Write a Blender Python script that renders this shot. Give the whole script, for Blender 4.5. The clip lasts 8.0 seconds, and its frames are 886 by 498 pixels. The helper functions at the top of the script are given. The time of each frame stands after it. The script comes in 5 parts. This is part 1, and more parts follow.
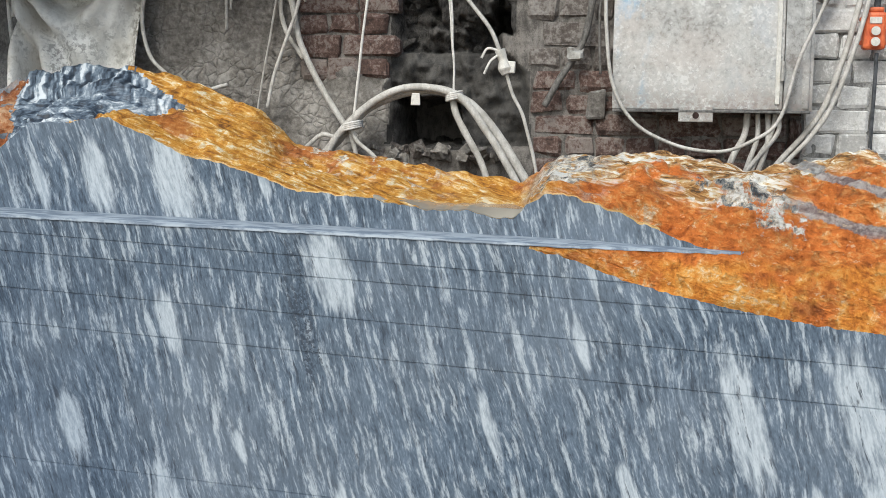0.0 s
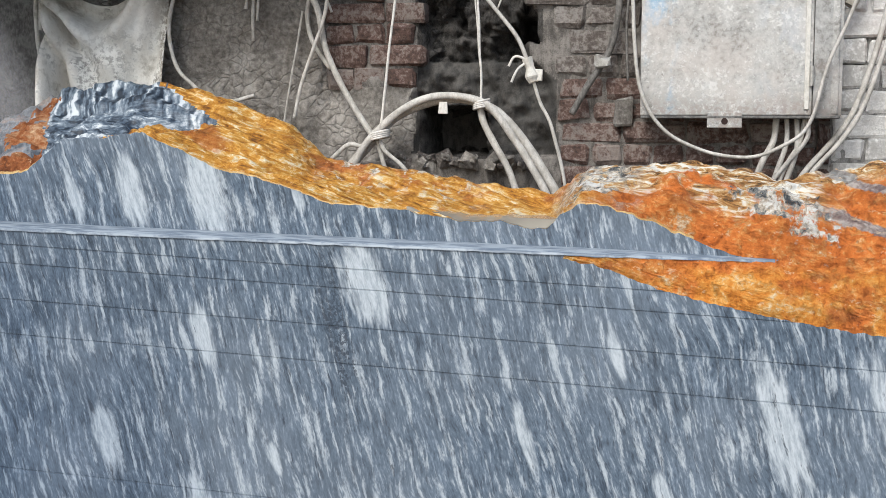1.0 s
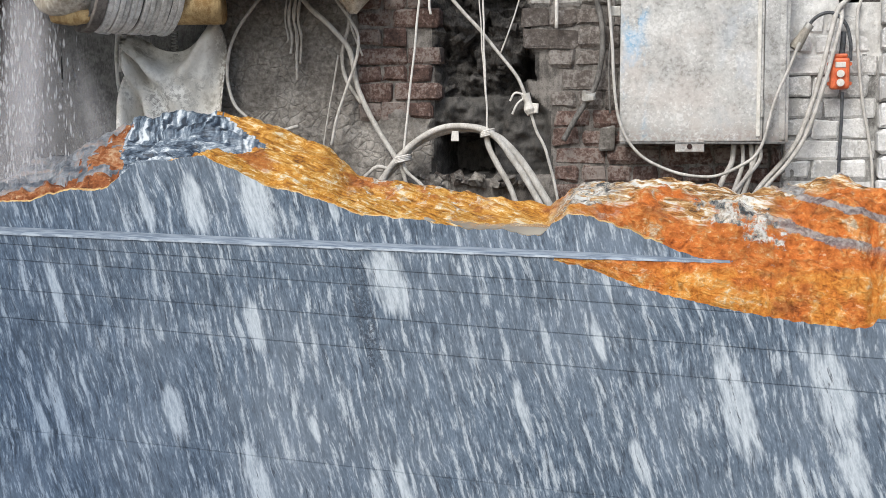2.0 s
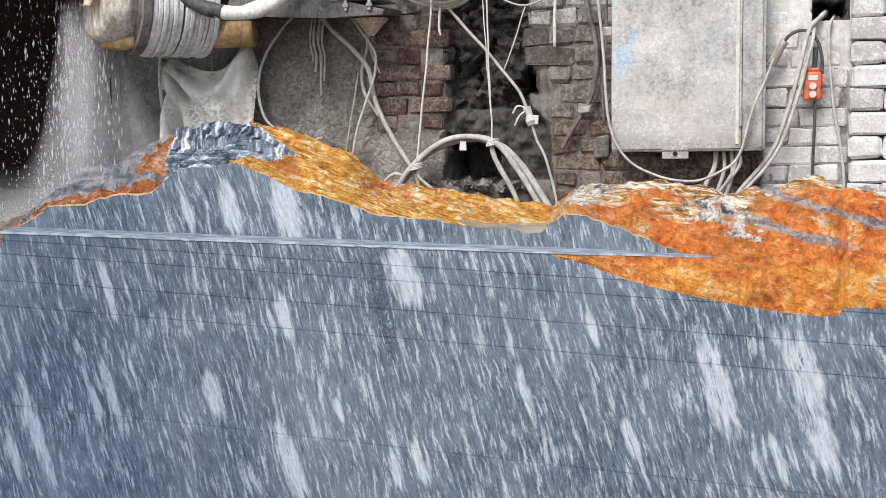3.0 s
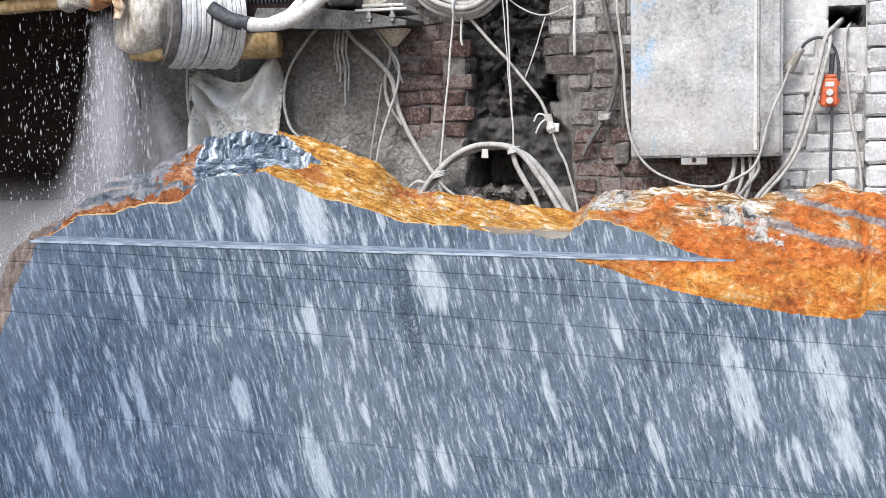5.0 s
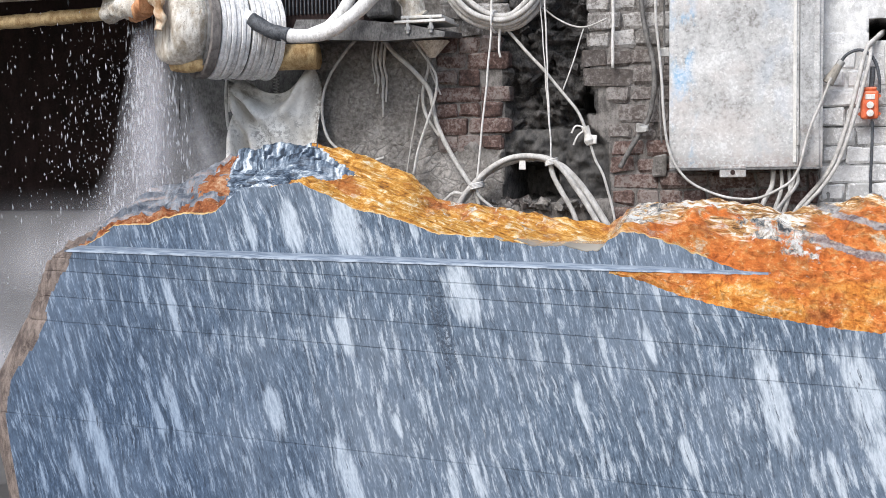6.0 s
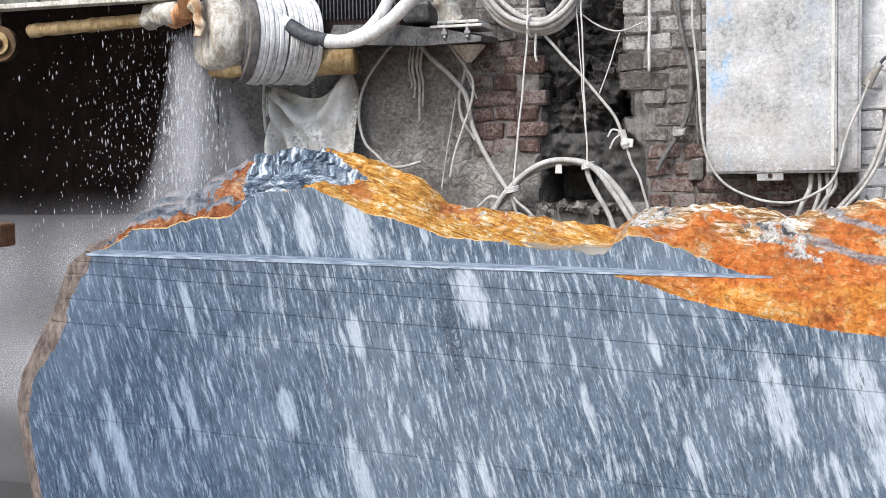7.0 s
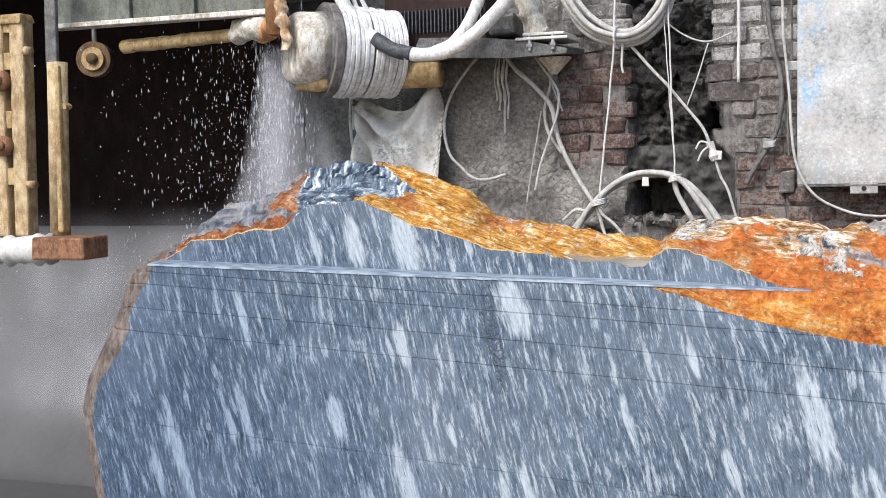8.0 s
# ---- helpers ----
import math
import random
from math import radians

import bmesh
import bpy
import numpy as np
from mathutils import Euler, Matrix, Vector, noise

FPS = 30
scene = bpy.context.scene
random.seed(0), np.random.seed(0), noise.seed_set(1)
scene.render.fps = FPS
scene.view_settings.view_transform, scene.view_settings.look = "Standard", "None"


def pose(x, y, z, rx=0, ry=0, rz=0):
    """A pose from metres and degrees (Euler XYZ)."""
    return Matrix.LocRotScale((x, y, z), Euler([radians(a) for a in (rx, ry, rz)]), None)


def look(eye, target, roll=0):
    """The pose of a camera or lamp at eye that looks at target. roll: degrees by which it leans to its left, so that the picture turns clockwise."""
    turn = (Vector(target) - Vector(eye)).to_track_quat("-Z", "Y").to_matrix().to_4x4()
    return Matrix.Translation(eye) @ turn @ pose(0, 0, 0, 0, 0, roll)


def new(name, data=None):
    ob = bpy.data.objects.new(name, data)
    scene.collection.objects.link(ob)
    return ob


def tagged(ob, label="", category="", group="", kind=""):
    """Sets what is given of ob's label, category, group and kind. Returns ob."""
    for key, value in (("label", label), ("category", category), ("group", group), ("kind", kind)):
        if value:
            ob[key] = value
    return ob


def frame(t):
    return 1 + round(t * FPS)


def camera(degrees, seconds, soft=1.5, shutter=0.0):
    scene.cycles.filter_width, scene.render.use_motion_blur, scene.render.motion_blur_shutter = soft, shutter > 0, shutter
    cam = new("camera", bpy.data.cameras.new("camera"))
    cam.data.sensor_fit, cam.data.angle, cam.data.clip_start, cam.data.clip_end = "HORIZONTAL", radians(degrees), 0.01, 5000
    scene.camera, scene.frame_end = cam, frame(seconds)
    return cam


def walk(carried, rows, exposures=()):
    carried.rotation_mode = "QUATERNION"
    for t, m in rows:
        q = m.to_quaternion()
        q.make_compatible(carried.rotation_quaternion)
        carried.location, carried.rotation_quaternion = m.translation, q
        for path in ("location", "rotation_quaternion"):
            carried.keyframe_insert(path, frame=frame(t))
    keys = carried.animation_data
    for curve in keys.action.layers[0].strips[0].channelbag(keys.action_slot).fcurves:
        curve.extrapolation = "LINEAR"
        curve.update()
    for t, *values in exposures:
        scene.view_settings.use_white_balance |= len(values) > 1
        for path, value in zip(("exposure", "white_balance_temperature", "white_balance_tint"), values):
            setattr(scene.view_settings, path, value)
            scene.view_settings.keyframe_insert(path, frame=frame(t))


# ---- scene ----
cam = camera(39.24, 8.0, soft=0.75)
walk(cam, [
    (0.0, pose(-0.381, -4.021, 1.479, 83.934, -0.794, 8.542)),
    (0.5, pose(-0.407, -4.013, 1.411, 85.021, -0.836, 7.917)),
    (1.0, pose(-0.438, -4.024, 1.433, 84.985, -0.314, 8.972)),
    (1.5, pose(-0.373, -4.376, 1.460, 85.307, -0.205, 9.788)),
    (3.0, pose(0.069, -5.189, 1.553, 85.048, 0.563, 13.445)),
    (3.5, pose(0.065, -5.301, 1.535, 85.473, 0.516, 13.678)),
    (4.0, pose(0.092, -5.279, 1.527, 85.602, 0.739, 13.967)),
    (5.5, pose(0.064, -5.281, 1.530, 85.810, 0.789, 14.802)),
    (6.0, pose(0.043, -5.295, 1.511, 86.420, 0.624, 15.649)),
    (6.5, pose(0.030, -5.309, 1.507, 86.533, 0.756, 16.549)),
    (7.0, pose(0.038, -5.318, 1.523, 86.497, 0.755, 17.203)),
    (7.5, pose(0.050, -5.310, 1.505, 86.775, 0.719, 18.982)),
    (8.0, pose(0.063, -5.289, 1.537, 86.988, 0.831, 21.465)),
], exposures=((0.0, 0.39, 6300, 3), (0.6, 0.47, 6320, 5), (1.5, 0.48, 6330, 6), (3.0, 0.55, 6400, 8), (4.0, 0.62, 6180, 9), (6.0, 0.69, 6060, 9), (8.0, 0.70, 6080, 8)))

# ---------------------------------------------------------------- light
world = bpy.data.worlds.new("world")
scene.world = world
world.use_nodes = True
wn = world.node_tree
sky = wn.nodes.new("ShaderNodeTexSky")
sky.sky_type = "NISHITA"
sky.sun_disc = False
sky.sun_elevation = radians(45)
sky.sun_rotation = radians(196)
sky.dust_density = 3.0
wn.links.new(sky.outputs[0], wn.nodes["Background"].inputs[0])
wn.nodes["Background"].inputs[1].default_value = 0.12
sun = new("sun", bpy.data.lights.new("sun", "SUN"))
sun.data.energy = 1.8
sun.data.angle = radians(25)
sun.data.color = (1.0, 0.965, 0.92)
sun.matrix_world = look((-2, -7, 7.4), (0, 0, 0))

# ---------------------------------------------------------------- node helpers


class Nodes:
    """A small builder for procedural materials."""

    def __init__(self, name):
        self.mat = bpy.data.materials.new(name)
        self.mat.use_nodes = True
        self.t = self.mat.node_tree
        self.bsdf = self.t.nodes["Principled BSDF"]
        self.out = self.t.nodes["Material Output"]
        tc = self.t.nodes.new("ShaderNodeTexCoord")
        self.obj = tc.outputs["Object"]

    def put(self, sock, v):
        if isinstance(v, bpy.types.NodeSocket):
            self.t.links.new(v, sock)
        elif isinstance(v, (tuple, list)):
            sock.default_value = (*v, 1.0) if len(v) == 3 and sock.type == "RGBA" else v
        else:
            sock.default_value = v

    def math(self, op, a, b=0.0, c=0.0, clamp=False):
        n = self.t.nodes.new("ShaderNodeMath")
        n.operation, n.use_clamp = op, clamp
        for i, v in enumerate((a, b, c)):
            self.put(n.inputs[i], v)
        return n.outputs[0]

    def xyz(self, v):
        n = self.t.nodes.new("ShaderNodeSeparateXYZ")
        self.put(n.inputs[0], v)
        return n.outputs

    def vec(self, x, y, z):
        n = self.t.nodes.new("ShaderNodeCombineXYZ")
        for i, v in enumerate((x, y, z)):
            self.put(n.inputs[i], v)
        return n.outputs[0]

    def scaled(self, v, s):
        n = self.t.nodes.new("ShaderNodeVectorMath")
        n.operation = "MULTIPLY"
        self.put(n.inputs[0], v)
        n.inputs[1].default_value = s
        return n.outputs[0]

    def noise(self, v, scale, detail=4.0, rough=0.55, dist=0.0):
        n = self.t.nodes.new("ShaderNodeTexNoise")
        self.put(n.inputs["Vector"], v)
        self.put(n.inputs["Scale"], scale)
        self.put(n.inputs["Detail"], detail)
        self.put(n.inputs["Roughness"], rough)
        self.put(n.inputs["Distortion"], dist)
        return n.outputs[0]

    def voronoi(self, v, scale, feature="F1", out="Distance"):
        n = self.t.nodes.new("ShaderNodeTexVoronoi")
        n.feature = feature
        self.put(n.inputs["Vector"], v)
        self.put(n.inputs["Scale"], scale)
        return n.outputs[out]

    def ramp(self, f, *stops):
        n = self.t.nodes.new("ShaderNodeValToRGB")
        e = n.color_ramp.elements
        while len(e) < len(stops):
            e.new(0.5)
        for el, (p, c) in zip(e, stops):
            el.position = p
            el.color = (c, c, c, 1) if isinstance(c, (int, float)) else (*c, 1)
        self.put(n.inputs[0], f)
        return n.outputs[0]

    def step(self, f, a, b):
        n = self.t.nodes.new("ShaderNodeMapRange")
        n.interpolation_type = "SMOOTHSTEP"
        self.put(n.inputs[0], f)
        self.put(n.inputs[1], a)
        self.put(n.inputs[2], b)
        return n.outputs[0]

    def mix(self, f, a, b, kind="MIX"):
        n = self.t.nodes.new("ShaderNodeMix")
        n.data_type, n.blend_type = "RGBA", kind
        self.put(n.inputs[0], f)
        self.put(n.inputs[6], a)
        self.put(n.inputs[7], b)
        return n.outputs[2]

    def rand(self):
        return self.t.nodes.new("ShaderNodeObjectInfo").outputs["Random"]

    def bump(self, h, strength=0.5, dist=0.01):
        n = self.t.nodes.new("ShaderNodeBump")
        self.put(n.inputs["Height"], h)
        n.inputs["Strength"].default_value = strength
        n.inputs["Distance"].default_value = dist
        self.t.links.new(n.outputs[0], self.bsdf.inputs["Normal"])

    def done(self, color, rough=0.8, metal=0.0, spec=0.5):
        self.put(self.bsdf.inputs["Base Color"], color)
        self.put(self.bsdf.inputs["Roughness"], rough)
        self.put(self.bsdf.inputs["Metallic"], metal)
        self.put(self.bsdf.inputs["Specular IOR Level"], spec)
        return self.mat


def plain(name, dark, light, scale=8.0, rough=0.85, metal=0.0, bump=0.3, dist=0.01, spots=0.5):
    """A mottled surface between two colours, with grain, runs and specks."""
    n = Nodes(name)
    big = n.noise(n.obj, scale, 8, 0.65)
    mid = n.noise(n.scaled(n.obj, (1, 1, 0.4)), scale * 5, 6, 0.65)
    fine = n.noise(n.obj, scale * 22, 4, 0.7)
    f = n.math("ADD", n.math("ADD", n.math("MULTIPLY", big, 0.4), n.math("MULTIPLY", mid, 0.35)), n.math("MULTIPLY", fine, 0.25))
    c = n.mix(n.step(f, 0.40, 0.60), dark, light)
    speck = n.math("MULTIPLY", n.step(n.noise(n.obj, scale * 9, 5, 0.75), 0.58, 0.66), spots)
    c = n.mix(speck, c, tuple(0.45 * v for v in dark))
    n.bump(f, bump, dist)
    return n.done(c, rough, metal)


# ---------------------------------------------------------------- materials
# white veins on the sawn face: place along and up, half width, half height
VEINS = ((-2.674, 0.912, 0.030, 0.162), (-3.078, 0.244, 0.047, 0.291), (-3.202, 0.129, 0.033, 0.146), (-2.684, 0.477, 0.031, 0.147), (-2.168, 0.466, 0.045, 0.137),
         (-1.820, 0.826, 0.046, 0.116), (-1.800, 0.193, 0.061, 0.181), (-1.281, 1.007, 0.085, 0.140), (-0.024, 0.606, 0.062, 0.217), (0.285, 0.675, 0.073, 0.196),
         (0.357, 0.427, 0.054, 0.151), (-0.358, 0.400, 0.030, 0.091), (-1.218, 0.236, 0.028, 0.122), (-1.325, 0.204, 0.029, 0.093), (-0.773, 0.555, 0.024, 0.127),
         (-0.507, 0.825, 0.023, 0.093), (-1.575, 0.439, 0.024, 0.057), (0.198, 0.352, 0.021, 0.111), (-2.747, 0.383, 0.027, 0.115), (-2.109, 1.270, 0.063, 0.140),
         (-1.845, 1.278, 0.080, 0.182), (-2.320, 1.239, 0.029, 0.109), (-1.524, 1.255, 0.024, 0.056))


def marble_colour(n):
    """Blue-grey marble with leaning white streaks, in the block's own metres."""
    x, y, z = n.xyz(n.obj)
    lean = n.math("ADD", n.math("ADD", x, n.math("MULTIPLY", z, 0.26)), n.math("MULTIPLY", y, 0.3))
    wob = n.noise(n.obj, 1.6, 2)
    lean = n.math("ADD", lean, n.math("MULTIPLY", wob, 0.10))
    lean = n.math("ADD", lean, n.math("MULTIPLY", n.noise(n.obj, 9.0, 2), 0.018))
    lean = n.math("ADD", lean, n.math("MULTIPLY", n.noise(n.obj, 38.0, 2), 0.0035))

    def streaks(su, sz, off, detail=3, rough=0.55):
        return n.noise(n.vec(n.math("MULTIPLY", lean, su), off, n.math("MULTIPLY", z, sz)), 1.0, detail, rough)
    a = streaks(30.0, 4.6, 0.0, 2, 0.5)
    b = streaks(80.0, 13.0, 3.0, 3, 0.55)
    m = streaks(46.0, 7.0, 19.0, 2, 0.5)
    g = streaks(190.0, 60.0, 7.0, 3, 0.6)
    big = n.noise(n.obj, 1.6, 3)
    f = n.math("ADD", n.math("MULTIPLY", b, 0.6), n.math("MULTIPLY", g, 0.4))
    base = n.ramp(f, (0.36, (0.022, 0.034, 0.054)), (0.45, (0.062, 0.090, 0.130)), (0.54, (0.112, 0.150, 0.203)), (0.64, (0.22, 0.27, 0.33)))
    base = n.mix(n.step(big, 0.35, 0.7), base, n.mix(0.35, base, (0.25, 0.29, 0.345)))
    broad = streaks(13.0, 3.4, 27.0, 3, 0.6)
    tone = n.math("ADD", 0.48, broad)
    base = n.mix(0.85, base, n.mix(1.0, base, n.vec(tone, tone, tone), "MULTIPLY"))
    grain = n.math("MULTIPLY", n.math("SUBTRACT", g, 0.5), 0.20)
    w1 = n.math("MULTIPLY", n.step(n.math("ADD", a, grain), 0.55, 0.71), 0.76)
    w2 = n.math("MULTIPLY", n.step(n.math("ADD", b, grain), 0.56, 0.72), 0.42)
    w3 = n.math("MULTIPLY", n.step(n.math("ADD", m, grain), 0.57, 0.68), 0.70)
    white = n.math("MAXIMUM", n.math("MAXIMUM", w1, w2), w3)
    edge = n.math("MULTIPLY", n.math("SUBTRACT", n.math("ADD", n.math("MULTIPLY", b, 0.9), n.math("MULTIPLY", a, 1.1)), 1.0), 3.2)
    for vu, vz, w, h in VEINS:
        dz = n.math("SUBTRACT", z, vz)
        du = n.math("ADD", n.math("SUBTRACT", x, vu), n.math("MULTIPLY", dz, 0.30))
        q = n.math("ADD", n.math("POWER", n.math("ABSOLUTE", n.math("DIVIDE", du, w)), 2.0),
                   n.math("POWER", n.math("ABSOLUTE", n.math("DIVIDE", dz, h)), 2.0))
        q = n.math("SUBTRACT", q, n.math("MULTIPLY", edge, 0.50))
        white = n.math("MAXIMUM", white, n.math("MULTIPLY", n.step(q, 1.15, 0.2), 0.88))
    pale = n.mix(n.step(f, 0.38, 0.6), (0.36, 0.41, 0.465), (0.545, 0.59, 0.635))
    col = n.mix(white, base, pale)
    dark = n.step(n.math("ADD", streaks(44.0, 6.5, 11.0, 4, 0.7), grain), 0.58, 0.68)
    dz = n.math("SUBTRACT", z, 0.86)
    du = n.math("ADD", n.math("ADD", x, 1.37), n.math("MULTIPLY", dz, 0.2))
    seam = n.math("ADD", n.math("POWER", n.math("ABSOLUTE", n.math("DIVIDE", du, 0.045)), 2.0), n.math("POWER", n.math("ABSOLUTE", n.math("DIVIDE", dz, 0.26)), 2.0))
    seam = n.math("MULTIPLY", n.step(n.math("SUBTRACT", seam, edge), 1.0, 0.2), n.step(n.math("ADD", n.math("MULTIPLY", n.noise(n.obj, 70, 4, 0.7), 0.6), n.math("MULTIPLY", b, 0.4)), 0.48, 0.54))
    col = n.mix(n.math("MULTIPLY", n.math("MAXIMUM", dark, seam), 0.82), col, (0.022, 0.032, 0.052))
    # shade painted into the stone: darker and bluer towards the lower left
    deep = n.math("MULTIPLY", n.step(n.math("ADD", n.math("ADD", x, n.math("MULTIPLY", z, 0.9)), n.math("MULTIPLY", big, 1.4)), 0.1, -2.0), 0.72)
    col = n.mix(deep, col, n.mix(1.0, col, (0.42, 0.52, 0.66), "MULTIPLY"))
    return col, f


def mat_marble():
    n = Nodes("marble")
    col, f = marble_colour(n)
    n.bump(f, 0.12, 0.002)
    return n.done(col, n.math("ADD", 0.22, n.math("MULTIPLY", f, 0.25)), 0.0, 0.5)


def mat_broken_marble():
    n = Nodes("broken_marble")
    p = n.scaled(n.obj, (10, 26, 46))
    a = n.noise(p, 1.0, 8, 0.66, 1.2)
    c = n.noise(n.scaled(n.obj, (9, 5, 5)), 1.0, 4, 0.6)
    x, y, z = n.xyz(n.obj)
    lean = n.vec(n.math("MULTIPLY", n.math("ADD", x, n.math("MULTIPLY", z, 0.3)), 46.0), n.math("MULTIPLY", y, 6.0), n.math("MULTIPLY", z, 9.0))
    a = n.mix(n.step(n.math("ADD", y, n.math("MULTIPLY", c, 0.2)), 0.36, 0.46), a, n.noise(lean, 1.0, 4, 0.5, 0.3))
    b = n.noise(n.obj, 60, 4, 0.65)
    f = n.math("ADD", n.math("ADD", n.math("MULTIPLY", a, 0.64), n.math("MULTIPLY", c, 0.20)), n.math("MULTIPLY", b, 0.16))
    col = n.ramp(f, (0.42, (0.018, 0.027, 0.042)), (0.475, (0.068, 0.094, 0.132)), (0.53, (0.17, 0.213, 0.262)), (0.59, (0.54, 0.58, 0.62)))
    n.bump(f, 0.35, 0.008)
    return n.done(col, 0.5, 0.0, 0.35)


def mat_shoulder():
    """Torn grey marble under brown weathering and silt."""
    n = Nodes("weathered_marble")
    col, f = marble_colour(n)
    a = n.noise(n.scaled(n.obj, (5, 9, 14)), 1.0, 7, 0.66, 0.8)
    b = n.noise(n.obj, 45, 5, 0.7)
    grey = n.ramp(a, (0.40, (0.05, 0.05, 0.055)), (0.50, (0.20, 0.205, 0.215)), (0.60, (0.46, 0.47, 0.48)))
    col = n.mix(0.6, col, grey)
    brown = n.math("MULTIPLY", n.step(n.math("ADD", n.math("MULTIPLY", a, 0.6), n.math("MULTIPLY", b, 0.4)), 0.51, 0.57), 0.5)
    col = n.mix(brown, col, n.mix(n.step(b, 0.42, 0.58), (0.13, 0.065, 0.04), (0.33, 0.20, 0.14)))
    n.bump(n.math("ADD", n.math("MULTIPLY", a, 0.7), n.math("MULTIPLY", b, 0.3)), 0.9, 0.03)
    return n.done(col, 0.4)


def mat_crust():
    """Iron-stained weathering rind: golden strata, red-brown and pale calcite."""
    n = Nodes("rust_crust")
    x, y, z = n.xyz(n.obj)
    w = n.math("ADD", z, n.math("MULTIPLY", x, 0.33))
    v = n.vec(n.math("MULTIPLY", x, 8.0), n.math("MULTIPLY", y, 20.0), n.math("MULTIPLY", w, 52.0))
    a = n.noise(v, 1.0, 8, 0.64, 1.3)
    b = n.noise(n.obj, 22, 7, 0.72, 0.5)
    g = n.noise(n.obj, 85, 5, 0.75)
    f = n.math("ADD", n.math("ADD", n.math("MULTIPLY", a, 0.54), n.math("MULTIPLY", b, 0.30)), n.math("MULTIPLY", g, 0.16))
    gold = n.ramp(f, (0.38, (0.15, 0.062, 0.018)), (0.44, (0.42, 0.175, 0.03)), (0.50, (0.62, 0.30, 0.05)), (0.545, (0.74, 0.48, 0.17)), (0.585, (0.86, 0.77, 0.58)))
    h = n.math("ADD", n.math("ADD", n.math("MULTIPLY", n.noise(n.obj, 7, 7, 0.68, 0.4), 0.40), n.math("MULTIPLY", b, 0.42)), n.math("MULTIPLY", g, 0.18))
    red = n.ramp(h, (0.38, (0.20, 0.05, 0.016)), (0.44, (0.52, 0.14, 0.028)), (0.505, (0.68, 0.205, 0.045)), (0.555, (0.74, 0.33, 0.10)), (0.61, (0.86, 0.72, 0.52)))
    side = n.step(n.math("ADD", x, n.math("MULTIPLY", n.math("SUBTRACT", n.noise(n.obj, 3, 4), 0.5), 1.2)), -0.75, -0.4)
    left = n.step(x, -2.3, -2.5)
    col = n.mix(n.math("MAXIMUM", side, left), gold, red)
    # redder pockets in the golden strata
    pk = n.math("MULTIPLY", n.step(n.noise(n.scaled(n.obj, (4, 6, 9)), 1.0, 5, 0.6), 0.56, 0.64), 0.8)
    col = n.mix(pk, col, n.ramp(h, (0.42, (0.16, 0.045, 0.015)), (0.5, (0.40, 0.12, 0.03)), (0.58, (0.55, 0.24, 0.08))))
    col = n.mix(n.math("MULTIPLY", left, 0.8), col, n.ramp(h, (0.42, (0.07, 0.03, 0.018)), (0.5, (0.24, 0.085, 0.035)), (0.58, (0.46, 0.28, 0.17))))
    # rust patch and pale lumps behind the pool
    crest = n.math("MULTIPLY", n.step(n.math("ABSOLUTE", n.math("ADD", x, 1.30)), 0.36, 0.16), n.step(n.math("ADD", y, n.math("MULTIPLY", n.math("SUBTRACT", b, 0.5), 0.5)), 0.24, 0.34))
    col = n.mix(n.math("MULTIPLY", crest, n.step(n.noise(n.obj, 6, 5, 0.6), 0.46, 0.56)), col, n.ramp(h, (0.42, (0.20, 0.06, 0.02)), (0.5, (0.50, 0.17, 0.045)), (0.58, (0.62, 0.32, 0.13))))
    lump = n.math("MULTIPLY", crest, n.step(n.noise(n.obj, 15, 5, 0.65), 0.55, 0.60))
    col = n.mix(lump, col, n.mix(n.step(g, 0.42, 0.58), (0.42, 0.36, 0.28), (0.80, 0.77, 0.70)))
    # golden pocket under the ledge
    low = n.math("MULTIPLY", n.step(z, 1.10, 1.06), n.step(n.noise(n.obj, 5, 5, 0.6), 0.38, 0.50))
    col = n.mix(n.math("MULTIPLY", low, 0.62), col, n.ramp(h, (0.40, (0.42, 0.13, 0.02)), (0.47, (0.74, 0.29, 0.04)), (0.53, (0.82, 0.46, 0.11)), (0.585, (0.88, 0.76, 0.52))))
    # thin cream and brown strata on the flat top of the crust
    ys = n.math("ADD", y, n.math("MULTIPLY", n.math("SUBTRACT", n.noise(n.obj, 4, 5, 0.6), 0.5), 0.26))
    top = n.math("MULTIPLY", n.math("MULTIPLY", n.step(ys, 0.14, 0.19), n.step(x, -0.8, -0.6)), n.math("MAXIMUM", n.step(x, 0.16, 0.0), n.step(ys, 0.33, 0.40)))
    w2 = n.math("ADD", n.math("ADD", z, n.math("MULTIPLY", x, 0.14)), n.math("MULTIPLY", y, 0.22))
    st = n.noise(n.vec(n.math("MULTIPLY", x, 7.0), n.math("MULTIPLY", y, 14.0), n.math("MULTIPLY", w2, 32.0)), 1.0, 8, 0.68, 1.6)
    tc = n.ramp(st, (0.38, (0.12, 0.075, 0.04)), (0.44, (0.40, 0.19, 0.06)), (0.50, (0.58, 0.36, 0.15)), (0.54, (0.72, 0.62, 0.45)), (0.585, (0.86, 0.83, 0.77)))
    col = n.mix(n.math("MULTIPLY", top, n.step(n.noise(n.obj, 5.5, 6, 0.65), 0.35, 0.45)), col, tc)
    # white calcite rim on the knob and a white and grey nest beside the ledge's tip
    knob = n.math("MULTIPLY", n.step(n.math("ABSOLUTE", n.math("ADD", x, 0.60)), 0.17, 0.05), n.step(n.noise(n.obj, 13, 6, 0.7, 0.5), 0.42, 0.52))
    knob = n.math("MULTIPLY", knob, n.step(y, 0.075, 0.095))
